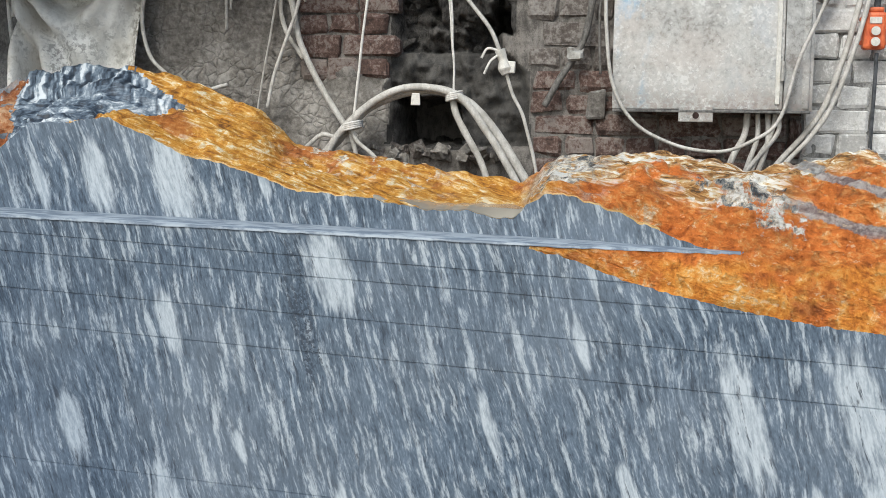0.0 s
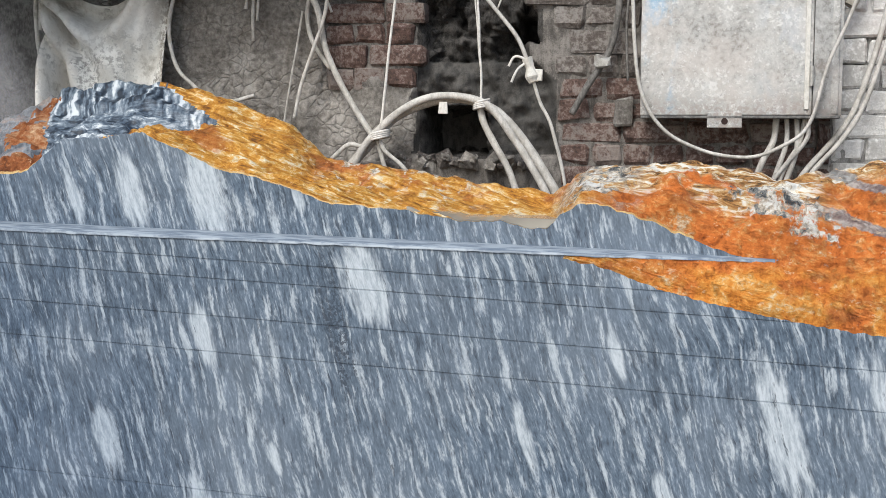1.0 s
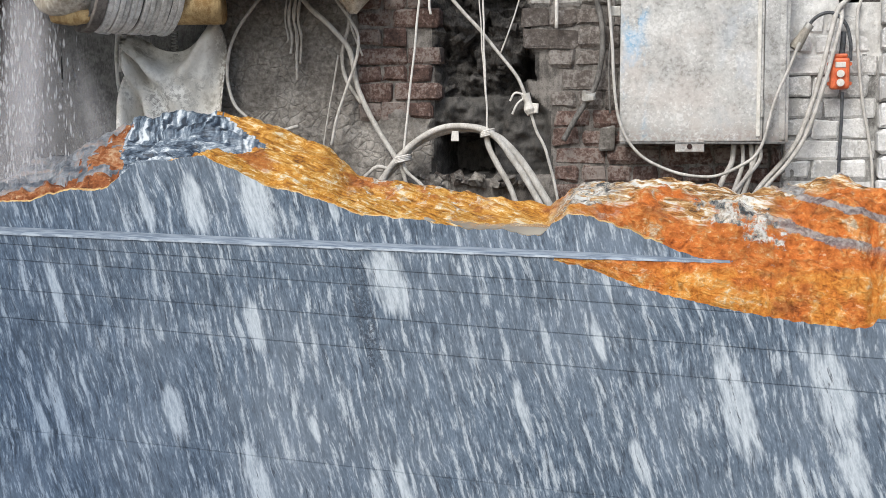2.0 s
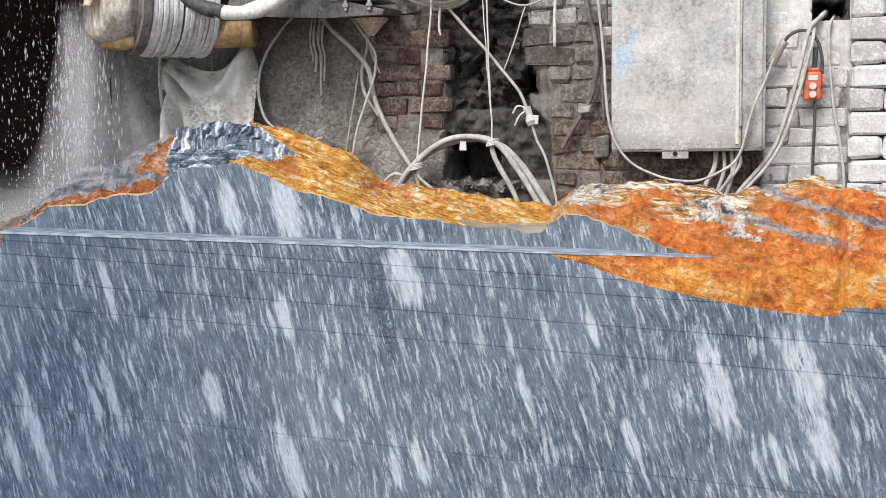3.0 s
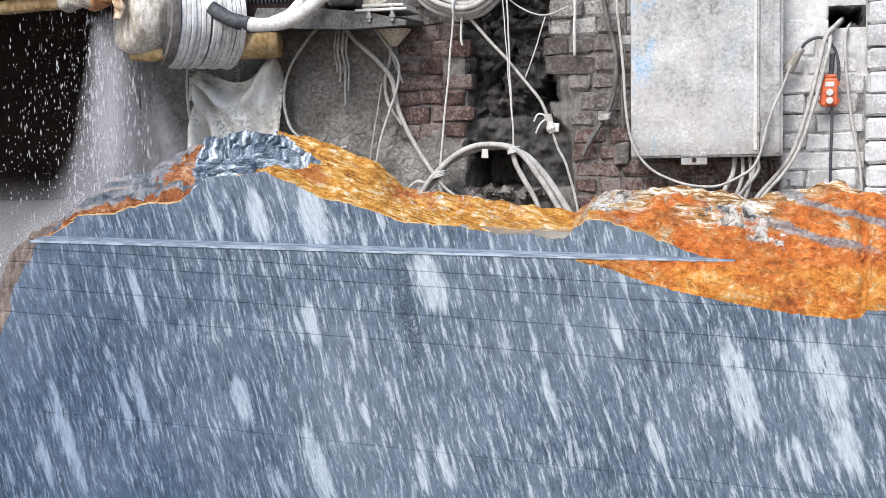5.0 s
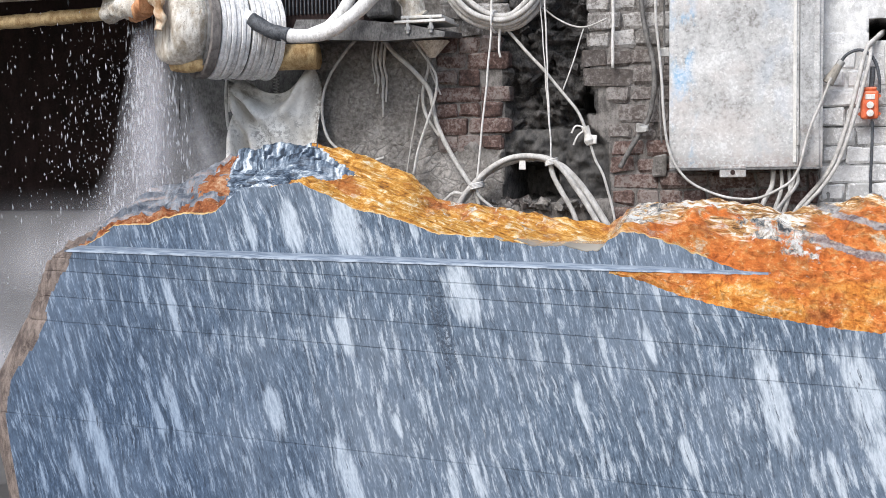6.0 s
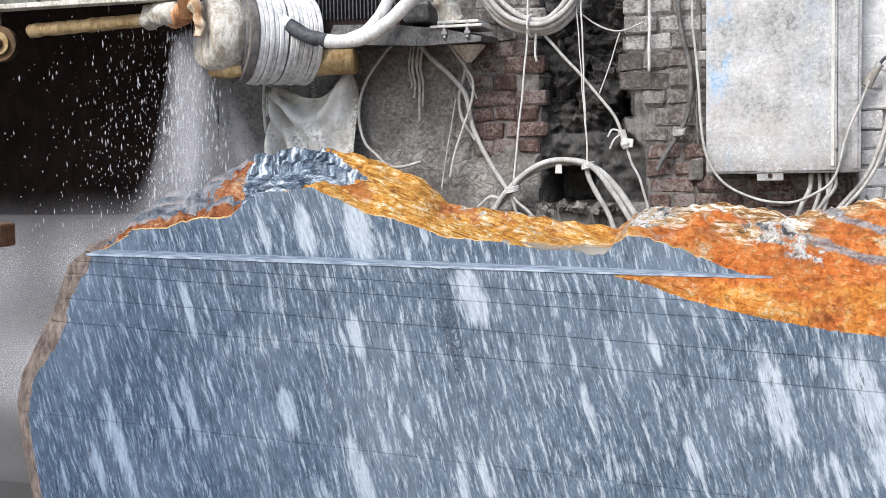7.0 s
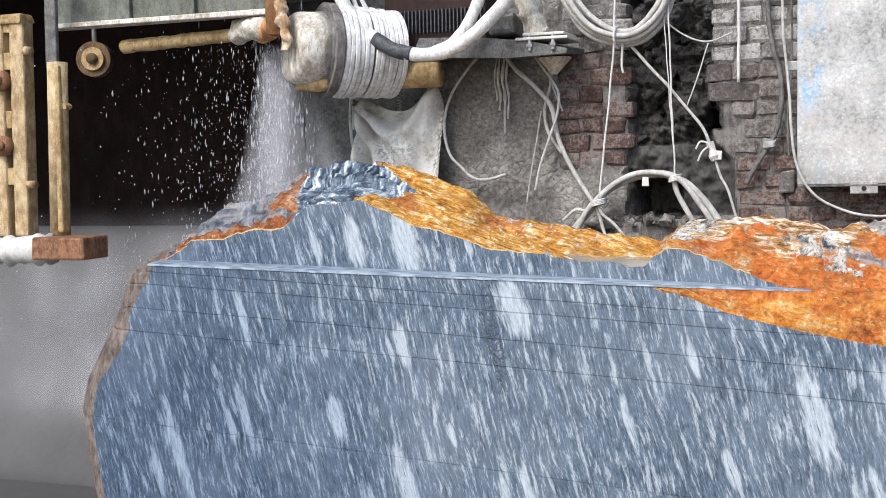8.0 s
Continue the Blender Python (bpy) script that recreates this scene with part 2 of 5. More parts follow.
    nest = n.math("ADD", n.math("POWER", n.math("DIVIDE", n.math("ADD", x, 0.06), 0.15), 2.0), n.math("POWER", n.math("DIVIDE", n.math("ADD", n.math("SUBTRACT", y, 0.22), n.math("MULTIPLY", n.math("ADD", x, 0.06), 0.35)), 0.085), 2.0))
    nest = n.step(n.math("ADD", nest, n.math("MULTIPLY", n.math("SUBTRACT", n.noise(n.obj, 14, 6, 0.7), 0.5), 7.0)), 1.0, 0.5)
    pale = n.math("MAXIMUM", nest, knob)
    pc = n.ramp(n.noise(n.scaled(n.obj, (1, 1, 0.6)), 24, 8, 0.72, 0.6), (0.40, (0.05, 0.055, 0.06)), (0.46, (0.24, 0.25, 0.25)), (0.51, (0.52, 0.45, 0.36)), (0.57, (0.76, 0.75, 0.72)))
    col = n.mix(pale, col, pc)
    lean = n.math("ADD", z, n.math("MULTIPLY", x, 0.28))
    band = n.math("PINGPONG", n.math("ADD", lean, n.math("MULTIPLY", n.noise(n.obj, 5, 6, 0.65), 0.10)), 0.062)
    band = n.math("MULTIPLY", n.step(band, 0.043, 0.049), n.step(x, 0.02, 0.12))
    band = n.math("MULTIPLY", band, n.step(z, 1.12, 1.17))
    col = n.mix(n.math("MULTIPLY", band, 0.85), col, n.ramp(b, (0.42, (0.15, 0.165, 0.185)), (0.58, (0.44, 0.45, 0.46))))
    crk = n.t.nodes.new("ShaderNodeTexVoronoi")
    crk.feature = "DISTANCE_TO_EDGE"
    n.put(crk.inputs["Vector"], n.vec(n.math("ADD", n.math("MULTIPLY", x, 6.0), n.math("MULTIPLY", b, 1.6)), n.math("MULTIPLY", y, 9.0), n.math("ADD", n.math("MULTIPLY", w, 17.0), n.math("MULTIPLY", a, 1.5))))
    n.put(crk.inputs["Scale"], 1.0)
    line = n.math("MULTIPLY", n.step(crk.outputs["Distance"], 0.07, 0.0), n.step(b, 0.42, 0.56))
    col = n.mix(n.math("MULTIPLY", line, 0.05), col, (0.12, 0.045, 0.016))
    pits = n.math("MULTIPLY", n.step(n.noise(n.obj, 38, 6, 0.72, 0.4), 0.545, 0.61), n.math("MULTIPLY", side, n.math("SUBTRACT", 1.0, n.math("MAXIMUM", top, pale))))
    col = n.mix(n.math("MULTIPLY", pits, 0.16), col, (0.24, 0.075, 0.03))
    rim = n.math("MULTIPLY", n.step(n.noise(n.scaled(n.obj, (1, 1, 2)), 26, 6, 0.7), 0.60, 0.66), 0.5)
    col = n.mix(rim, col, (0.84, 0.66, 0.44))
    tone = n.math("ADD", 0.62, n.math("MULTIPLY", n.noise(n.obj, 4.5, 4, 0.6), 0.74))
    col = n.mix(n.math("MULTIPLY", side, 0.9), col, n.mix(1.0, col, n.vec(tone, tone, tone), "MULTIPLY"))
    n.bump(n.math("SUBTRACT", n.math("ADD", n.math("MULTIPLY", f, 0.6), n.math("MULTIPLY", h, 0.4)), n.math("ADD", n.math("MULTIPLY", line, 0.025), n.math("MULTIPLY", pits, 0.08))), 1.0, 0.04)
    return n.done(col, 0.62, 0.0, 0.25)


def mat_brick(name, dark, mid, light, dust, amount):
    """Fired clay under dust; every brick differs a little."""
    n = Nodes(name)
    r = n.rand()
    v = n.t.nodes.new("ShaderNodeVectorMath")
    n.put(v.inputs[0], n.obj)
    n.put(v.inputs[1], n.vec(n.math("MULTIPLY", r, 37.0), r, n.math("MULTIPLY", r, 91.0)))
    p = v.outputs[0]
    a = n.noise(p, 16, 7, 0.7)
    b = n.noise(p, 75, 5, 0.75)
    f = n.math("ADD", n.math("MULTIPLY", a, 0.5), n.math("MULTIPLY", b, 0.5))
    col = n.ramp(f, (0.40, dark), (0.5, mid), (0.60, light))
    tone = n.math("ADD", n.math("MULTIPLY", r, 0.5), 0.72)
    col = n.mix(1.0, col, n.vec(tone, tone, tone), "MULTIPLY")
    d = n.math("MULTIPLY", n.step(n.math("ADD", n.math("MULTIPLY", f, 0.9), n.math("MULTIPLY", r, 0.1)), 0.56 - amount, 0.66 - amount), 0.9)
    col = n.mix(d, col, n.mix(n.step(b, 0.4, 0.62), tuple(0.86 * c for c in dust), tuple(min(1, 1.12 * c) for c in dust)))
    pit = n.step(n.noise(p, 48, 4, 0.7), 0.60, 0.66)
    col = n.mix(n.math("MULTIPLY", pit, 0.35), col, tuple(0.5 * c for c in dark))
    n.bump(f, 0.9, 0.012)
    return n.done(col, 0.92)


def mat_plaster():
    """Cracked grey mud render."""
    n = Nodes("mud_plaster")
    wob = n.noise(n.obj, 9, 3)
    v = n.t.nodes.new("ShaderNodeVectorMath")
    n.put(v.inputs[0], n.obj)
    n.put(v.inputs[1], n.vec(n.math("MULTIPLY", wob, 0.12), 0.0, n.math("MULTIPLY", wob, 0.10)))
    cr = n.voronoi(v.outputs[0], 27, "DISTANCE_TO_EDGE")
    a = n.noise(n.obj, 6, 5, 0.6)
    b = n.noise(n.obj, 55, 6, 0.75)
    f = n.math("ADD", n.math("MULTIPLY", a, 0.45), n.math("MULTIPLY", b, 0.55))
    col = n.ramp(f, (0.40, (0.11, 0.10, 0.089)), (0.5, (0.22, 0.204, 0.186)), (0.60, (0.365, 0.343, 0.317)))
    crack = n.math("MULTIPLY", n.step(cr, 0.08, 0.0), n.step(a, 0.38, 0.56))
    col = n.mix(n.math("MULTIPLY", crack, 0.26), col, (0.05, 0.046, 0.042))
    h = n.math("ADD", n.math("SUBTRACT", n.math("MULTIPLY", f, 1.2), n.math("MULTIPLY", crack, 0.4)), n.math("MULTIPLY", n.math("MULTIPLY", n.step(cr, 0.0, 0.3), n.step(a, 0.38, 0.56)), 0.30))
    n.bump(h, 0.7, 0.009)
    return n.done(col, 0.95)


def mat_cabinet():
    """Grey paint, flaked, rubbed and washed with lime; old blue shows through near one edge."""
    n = Nodes("scuffed_grey_paint")
    a = n.noise(n.obj, 6, 8, 0.7)
    b = n.noise(n.obj, 55, 6, 0.75)
    s = n.noise(n.scaled(n.obj, (3, 1, 1.6)), 3.0, 6, 0.65)
    f = n.math("ADD", n.math("ADD", n.math("MULTIPLY", a, 0.35), n.math("MULTIPLY", b, 0.40)), n.math("MULTIPLY", s, 0.25))
    col = n.ramp(f, (0.40, (0.20, 0.19, 0.175)), (0.47, (0.40, 0.395, 0.385)), (0.54, (0.52, 0.515, 0.50)), (0.62, (0.64, 0.635, 0.62)))
    x, y, z = n.xyz(n.obj)
    strip = n.step(n.math("ABSOLUTE", n.math("ADD", n.math("ADD", x, 0.335), n.math("MULTIPLY", a, 0.10))), 0.07, 0.02)
    blot = n.step(n.noise(n.scaled(n.obj, (1.4, 1, 0.8)), 9, 5, 0.6), 0.44, 0.56)
    blue = n.math("MULTIPLY", n.math("MULTIPLY", strip, blot), n.math("MULTIPLY", n.step(z, 1.46, 1.66), 0.8))
    col = n.mix(blue, col, n.mix(n.step(b, 0.38, 0.62), (0.22, 0.42, 0.62), (0.48, 0.58, 0.68)))
    faint = n.math("MULTIPLY", n.math("MULTIPLY", n.step(n.math("ABSOLUTE", n.math("ADD", x, 0.02)), 0.10, 0.02), blot), 0.28)
    col = n.mix(faint, col, (0.40, 0.47, 0.56))
    warm = n.math("MULTIPLY", n.step(n.noise(n.obj, 3.5, 6, 0.65), 0.50, 0.66), 0.35)
    col = n.mix(warm, col, (0.56, 0.49, 0.45))
    flake = n.step(n.math("ADD", n.math("MULTIPLY", n.noise(n.obj, 85, 4, 0.7), 0.6), n.math("MULTIPLY", a, 0.4)), 0.53, 0.58)
    col = n.mix(n.math("MULTIPLY", flake, 0.5), col, (0.76, 0.755, 0.74))
    low = n.math("MULTIPLY", n.step(z, 1.62, 1.51), n.step(b, 0.44, 0.56))
    col = n.mix(n.math("MULTIPLY", low, 0.6), col, (0.20, 0.15, 0.125))
    n.bump(n.math("ADD", f, n.math("MULTIPLY", flake, 0.2)), 0.7, 0.005)
    return n.done(col, 0.75, 0.0, 0.3)


def mat_canvas():
    """Grey-white canvas, soaked darker in blotches, mouldy specks and a browned edge."""
    n = Nodes("soiled_canvas")
    a = n.noise(n.scaled(n.obj, (1, 1, 0.7)), 7, 6, 0.62)
    b = n.noise(n.obj, 60, 6, 0.75)
    weave = n.noise(n.obj, 260, 2, 0.6)
    col = n.ramp(n.math("ADD", n.math("MULTIPLY", a, 0.7), n.math("MULTIPLY", b, 0.3)), (0.37, (0.34, 0.32, 0.285)), (0.46, (0.66, 0.64, 0.60)), (0.55, (0.86, 0.85, 0.82)))
    x, y, z = n.xyz(n.obj)
    zw = n.math("ADD", z, n.math("MULTIPLY", n.math("SUBTRACT", a, 0.5), 0.5))
    belt = n.math("MULTIPLY", n.step(zw, 1.54, 1.66), n.step(zw, 1.86, 1.70))
    mould = n.math("MULTIPLY", n.math("MULTIPLY", n.step(b, 0.46, 0.58), n.step(a, 0.42, 0.56)), n.math("ADD", 0.12, n.math("MULTIPLY", belt, 0.5)))
    col = n.mix(mould, col, (0.095, 0.086, 0.07))
    edge = n.math("MULTIPLY", n.step(n.math("ADD", x, n.math("MULTIPLY", a, 0.12)), -1.97, -1.92), n.step(b, 0.44, 0.54))
    col = n.mix(n.math("MULTIPLY", edge, 0.7), col, (0.16, 0.13, 0.095))
    n.bump(n.math("ADD", n.math("MULTIPLY", b, 0.7), n.math("MULTIPLY", weave, 0.3)), 0.4, 0.006)
    return n.done(col, 0.95, 0.0, 0.2)


def mat_mist(name, density, scale, cone, edge=0.35, head=0.06):
    """Fine falling spray: densest along its axis, thinning outwards, with soft streaks."""
    x0, x1, r0, r1, z0, z1, bend = cone
    n = Nodes(name)
    x, y, z = n.xyz(n.obj)
    t = n.math("DIVIDE", n.math("SUBTRACT", z, z0), z1 - z0, clamp=True)
    tb = n.math("POWER", t, bend)
    cx = n.math("ADD", x0, n.math("MULTIPLY", tb, x1 - x0))
    r = n.math("ADD", r0, n.math("MULTIPLY", tb, r1 - r0))
    off = n.math("DIVIDE", n.math("ABSOLUTE", n.math("SUBTRACT", x, cx)), r)
    v = n.scaled(n.obj, (scale, scale, scale * 0.22))
    f = n.step(n.noise(v, 1.0, 3, 0.5), 0.22, 0.78)
    f = n.math("MULTIPLY", n.math("MULTIPLY", f, n.step(off, 0.98, edge)), density)
    f = n.math("MULTIPLY", f, n.math("MULTIPLY", n.step(t, 1.0, 0.78), n.step(t, 0.0, head)))
    n.put(n.bsdf.inputs["Base Color"], (0.66, 0.65, 0.69))
    n.bsdf.inputs["Roughness"].default_value = 0.9
    tr = n.t.nodes.new("ShaderNodeBsdfTransparent")
    mx = n.t.nodes.new("ShaderNodeMixShader")
    n.put(mx.inputs[0], f)
    n.t.links.new(tr.outputs[0], mx.inputs[1])
    n.t.links.new(n.bsdf.outputs[0], mx.inputs[2])
    n.t.links.new(mx.outputs[0], n.out.inputs[0])
    return n.mat


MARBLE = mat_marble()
BROKEN = mat_broken_marble()
SHOULDER = mat_shoulder()
RIND = plain("brown_grey_rind", (0.07, 0.05, 0.042), (0.27, 0.215, 0.18), 9, 0.7, 0, 0.8, 0.02)
RIM = plain("pale_ochre_rim", (0.36, 0.19, 0.05), (0.62, 0.44, 0.20), 20, 0.5, 0, 0.5, 0.01)
CRUST = mat_crust()
PLASTER = mat_plaster()
CABINET = mat_cabinet()
RED_BRICK = mat_brick("red_brick", (0.055, 0.037, 0.032), (0.135, 0.080, 0.066), (0.23, 0.145, 0.122), (0.225, 0.195, 0.178), 0.09)
GREY_BRICK = mat_brick("dusty_brick", (0.082, 0.068, 0.060), (0.142, 0.121, 0.109), (0.215, 0.192, 0.176), (0.235, 0.217, 0.203), 0.09)
PALE_BRICK = mat_brick("splashed_brick", (0.13, 0.117, 0.106), (0.245, 0.228, 0.21), (0.35, 0.332, 0.315), (0.42, 0.405, 0.388), 0.09)
WHITE_BRICK = mat_brick("whitewashed_brick", (0.54, 0.53, 0.52), (0.63, 0.62, 0.61), (0.72, 0.715, 0.71), (0.70, 0.695, 0.69), 0.12)
# rubble colour holds the shade inside the holes and the broken cavity
CAVITY = plain("shaded_rubble", (0.026, 0.024, 0.022), (0.16, 0.148, 0.138), 24, 0.95, 0, 1.0, 0.03, 0.4)
# darker render for the lower part of the cavity
DIM_PLASTER = plain("dim_render", (0.036, 0.034, 0.032), (0.105, 0.099, 0.092), 9, 0.95, 0, 0.7, 0.012, 0.3)
WHITEWASH = plain("thick_whitewash", (0.46, 0.455, 0.445), (0.72, 0.715, 0.70), 7, 0.92, 0, 0.5, 0.01, 0.2)
MORTAR = plain("old_mortar", (0.075, 0.068, 0.062), (0.25, 0.23, 0.212), 12, 0.95, 0, 0.8, 0.012)
# white mortar, darkened in colour for the shadow in its recessed joints
WHITE_MORTAR = plain("shaded_white_mortar", (0.11, 0.107, 0.103), (0.42, 0.415, 0.405), 12, 0.95, 0, 0.8, 0.012)
CABLE = plain("dusty_cable_sheath", (0.36, 0.34, 0.31), (0.60, 0.58, 0.55), 20, 0.8, 0, 0.3, 0.003)
THREAD = plain("pale_string", (0.5, 0.48, 0.45), (0.75, 0.73, 0.70), 30, 0.85, 0, 0.2, 0.002)
DARK_CABLE = plain("grey_rubber_sheath", (0.07, 0.066, 0.06), (0.2, 0.19, 0.18), 25, 0.7, 0, 0.3, 0.003)
CONCRETE = plain("wet_concrete", (0.078, 0.075, 0.074), (0.095, 0.092, 0.091), 1.2, 0.6, 0, 0.1, 0.01, 0.0)
GROUND = plain("slurry_ground", (0.078, 0.075, 0.074), (0.097, 0.094, 0.093), 1.5, 0.4, 0, 0.1, 0.01, 0.0)
# the bay's inner shade is put into this near-black colour
NEAR_BLACK = plain("bay_shade_black", (0.014, 0.008, 0.007), (0.042, 0.022, 0.019), 2.0, 0.95, 0, 0.3, 0.02, 0.2)
DARK_STEEL = plain("dark_wet_steel", (0.06, 0.058, 0.056), (0.20, 0.195, 0.19), 30, 0.5, 0.3, 0.6, 0.006)
OCHRE = plain("ochre_caked_paint", (0.26, 0.15, 0.05), (0.58, 0.43, 0.22), 14, 0.7, 0, 0.6, 0.01)
CREAM = plain("cream_caked_slurry", (0.40, 0.33, 0.24), (0.88, 0.84, 0.76), 11, 0.8, 0, 1.0, 0.018, 0.8)
RUST = plain("rusty_iron", (0.11, 0.045, 0.022), (0.33, 0.165, 0.085), 18, 0.8, 0.1, 0.7, 0.008)
GREEN = plain("faded_green_paint", (0.07, 0.074, 0.058), (0.19, 0.195, 0.16), 7, 0.7, 0, 0.4, 0.008)
RUBBER = plain("ribbed_rubber_dusty", (0.50, 0.485, 0.465), (0.90, 0.89, 0.87), 14, 0.75, 0, 0.4, 0.005)
HOSE = plain("whitened_hose", (0.52, 0.50, 0.475), (0.90, 0.885, 0.86), 12, 0.75, 0, 0.7, 0.008, 0.6)
BLACK_HOSE = plain("black_tape", (0.02, 0.022, 0.026), (0.10, 0.105, 0.115), 40, 0.6, 0, 0.5, 0.004)
CLOTH = mat_canvas()
ORANGE = plain("orange_plastic", (0.50, 0.09, 0.03), (0.72, 0.17, 0.06), 25, 0.45, 0, 0.15, 0.003)
PALE = plain("pale_plastic", (0.5, 0.48, 0.44), (0.68, 0.66, 0.62), 30, 0.5, 0, 0.1, 0.002)
ORANGE_RUST = plain("bright_orange_rust", (0.34, 0.13, 0.045), (0.70, 0.37, 0.18), 14, 0.8, 0, 0.9, 0.012, 0.5)
STAINED_CAKE = plain("ochre_stained_cake", (0.45, 0.24, 0.10), (0.82, 0.72, 0.56), 16, 0.8, 0, 1.0, 0.016, 0.6)
GRIME = plain("grimy_brown_rubber", (0.075, 0.066, 0.06), (0.24, 0.215, 0.195), 14, 0.75, 0, 0.6, 0.006)
BUFF = plain("buff_caked_paint", (0.30, 0.19, 0.085), (0.64, 0.49, 0.29), 11, 0.7, 0, 0.7, 0.012, 0.5)
# rust darkened in colour for the shade the pulley hangs in
SHADED_RUST = plain("shaded_rust", (0.07, 0.042, 0.022), (0.20, 0.125, 0.065), 14, 0.85, 0, 0.5, 0.006)
OCHRE_GREY = plain("drab_rubber", (0.20, 0.18, 0.15), (0.36, 0.33, 0.28), 25, 0.7, 0, 0.3, 0.004)
TIN = plain("dull_tin", (0.3, 0.29, 0.27), (0.5, 0.49, 0.47), 20, 0.5, 0.5, 0.4, 0.004)


def mat_water():
    n = Nodes("water_drops")
    n.bsdf.inputs["Alpha"].default_value = 0.42
    return n.done((0.80, 0.81, 0.84), 0.15, 0.0, 0.6)


def mat_ledge_water():
    n = Nodes("milky_water")
    f = n.noise(n.scaled(n.obj, (2.5, 14, 3)), 4.0, 6, 0.65)
    col = n.mix(n.step(f, 0.42, 0.58), (0.13, 0.165, 0.215), (0.29, 0.335, 0.39))
    return n.done(col, 0.4, 0.0, 0.35)


def mat_pool():
    n = Nodes("silty_pool")
    f = n.noise(n.obj, 7, 3, 0.5)
    return n.done(n.mix(f, (0.26, 0.235, 0.19), (0.36, 0.335, 0.29)), 0.2, 0.0, 0.5)


WATER = mat_water()
LEDGE_WATER = mat_ledge_water()
POOL = mat_pool()

# ---------------------------------------------------------------- mesh helpers


def mesh_of(name, verts, faces, mats, index=None, smooth=True):
    me = bpy.data.meshes.new(name)
    me.from_pydata([tuple(v) for v in verts], [], [tuple(f) for f in faces])
    for m in mats:
        me.materials.append(m)
    if index is not None:
        me.polygons.foreach_set("material_index", index)
    me.polygons.foreach_set("use_smooth", [smooth] * len(me.polygons))
    me.update()
    return me


def part(name, bm, material, parent=None, label="", smooth=False):
    """Links a bmesh as one mesh object under a thing or a part."""
    me = bpy.data.meshes.new(name)
    bm.to_mesh(me)
    bm.free()
    me.materials.append(material)
    me.polygons.foreach_set("use_smooth", [smooth] * len(me.polygons))
    ob = new(name, me)
    ob.parent = parent
    return tagged(ob, label)


def empty(name, label, category, group="", kind="", at=(0, 0, 0)):
    ob = new(name)
    ob.location = at
    return tagged(ob, label, category, group, kind)


def box_bm(x0, x1, y0, y1, z0, z1, bevel=0.003, bm=None):
    bm = bm or bmesh.new()
    m = Matrix.LocRotScale(((x0 + x1) / 2, (y0 + y1) / 2, (z0 + z1) / 2), None, (x1 - x0, y1 - y0, z1 - z0))
    r = bmesh.ops.create_cube(bm, size=1.0, matrix=m)
    if bevel:
        es = list({e for v in r["verts"] for e in v.link_edges})
        bmesh.ops.bevel(bm, geom=es, offset=bevel, segments=2, affect="EDGES", profile=0.5)
    return bm


def rough_bm(bm, amount, scale, seed=0.0):
    for v in bm.verts:
        d = noise.noise_vector(v.co * scale + Vector((seed, seed * 2, 0)))
        v.co += d * amount
    return bm


def spline(points, per=8):
    """A smooth line through the points (Catmull-Rom)."""
    p = [Vector(q) for q in points]
    p = [2 * p[0] - p[1], *p, 2 * p[-1] - p[-2]]
    out = []
    for i in range(1, len(p) - 2):
        a, b, c, d = p[i - 1:i + 3]
        for j in range(per):
            t = j / per
            out.append(0.5 * (2 * b + (c - a) * t + (2 * a - 5 * b + 4 * c - d) * t * t + (3 * b - a - 3 * c + d) * t ** 3))
    return out + [p[-2]]


def tube_bm(line, r, seg=8, bm=None, wobble=0.0, taper=1.0):
    bm = bm or bmesh.new()
    rings, up = [], Vector((0.13, 0.97, 0.2)).normalized()
    n = len(line)
    for i, p in enumerate(line):
        d = (line[min(i + 1, n - 1)] - line[max(i - 1, 0)]).normalized()
        s = d.cross(up)
        s = s.normalized() if s.length > 1e-4 else Vector((1, 0, 0))
        u = s.cross(d)
        rr = r * (1 + (taper - 1) * i / max(1, n - 1)) * (1 + wobble * noise.noise(p * 30))
        rings.append([bm.verts.new(p + rr * (math.cos(a) * s + math.sin(a) * u)) for a in (2 * math.pi * k / seg for k in range(seg))])
    for a, b in zip(rings, rings[1:]):
        for k in range(seg):
            bm.faces.new((a[k], a[(k + 1) % seg], b[(k + 1) % seg], b[k]))
    bm.faces.new(rings[0][::-1])
    bm.faces.new(rings[-1])
    return bm


def cyl_bm(a, b, r, seg=24, bm=None, r2=None, bevel=0.0):
    """A cylinder or cone from a to b."""
    bm = bm or bmesh.new()
    a, b = Vector(a), Vector(b)
    m = Matrix.Translation((a + b) / 2) @ (b - a).to_track_quat("Z", "Y").to_matrix().to_4x4()
    bmesh.ops.create_cone(bm, cap_ends=True, segments=seg, radius1=r, radius2=r if r2 is None else r2, depth=(b - a).length, matrix=m)
    return bm


def curve_at(table, x):
    xs, ys = zip(*table)
    return float(np.interp(x, xs, ys))


def fbm(x, y, z, octaves=4):
    return noise.fractal(Vector((x, y, z)), 1.0, 2.1, octaves)


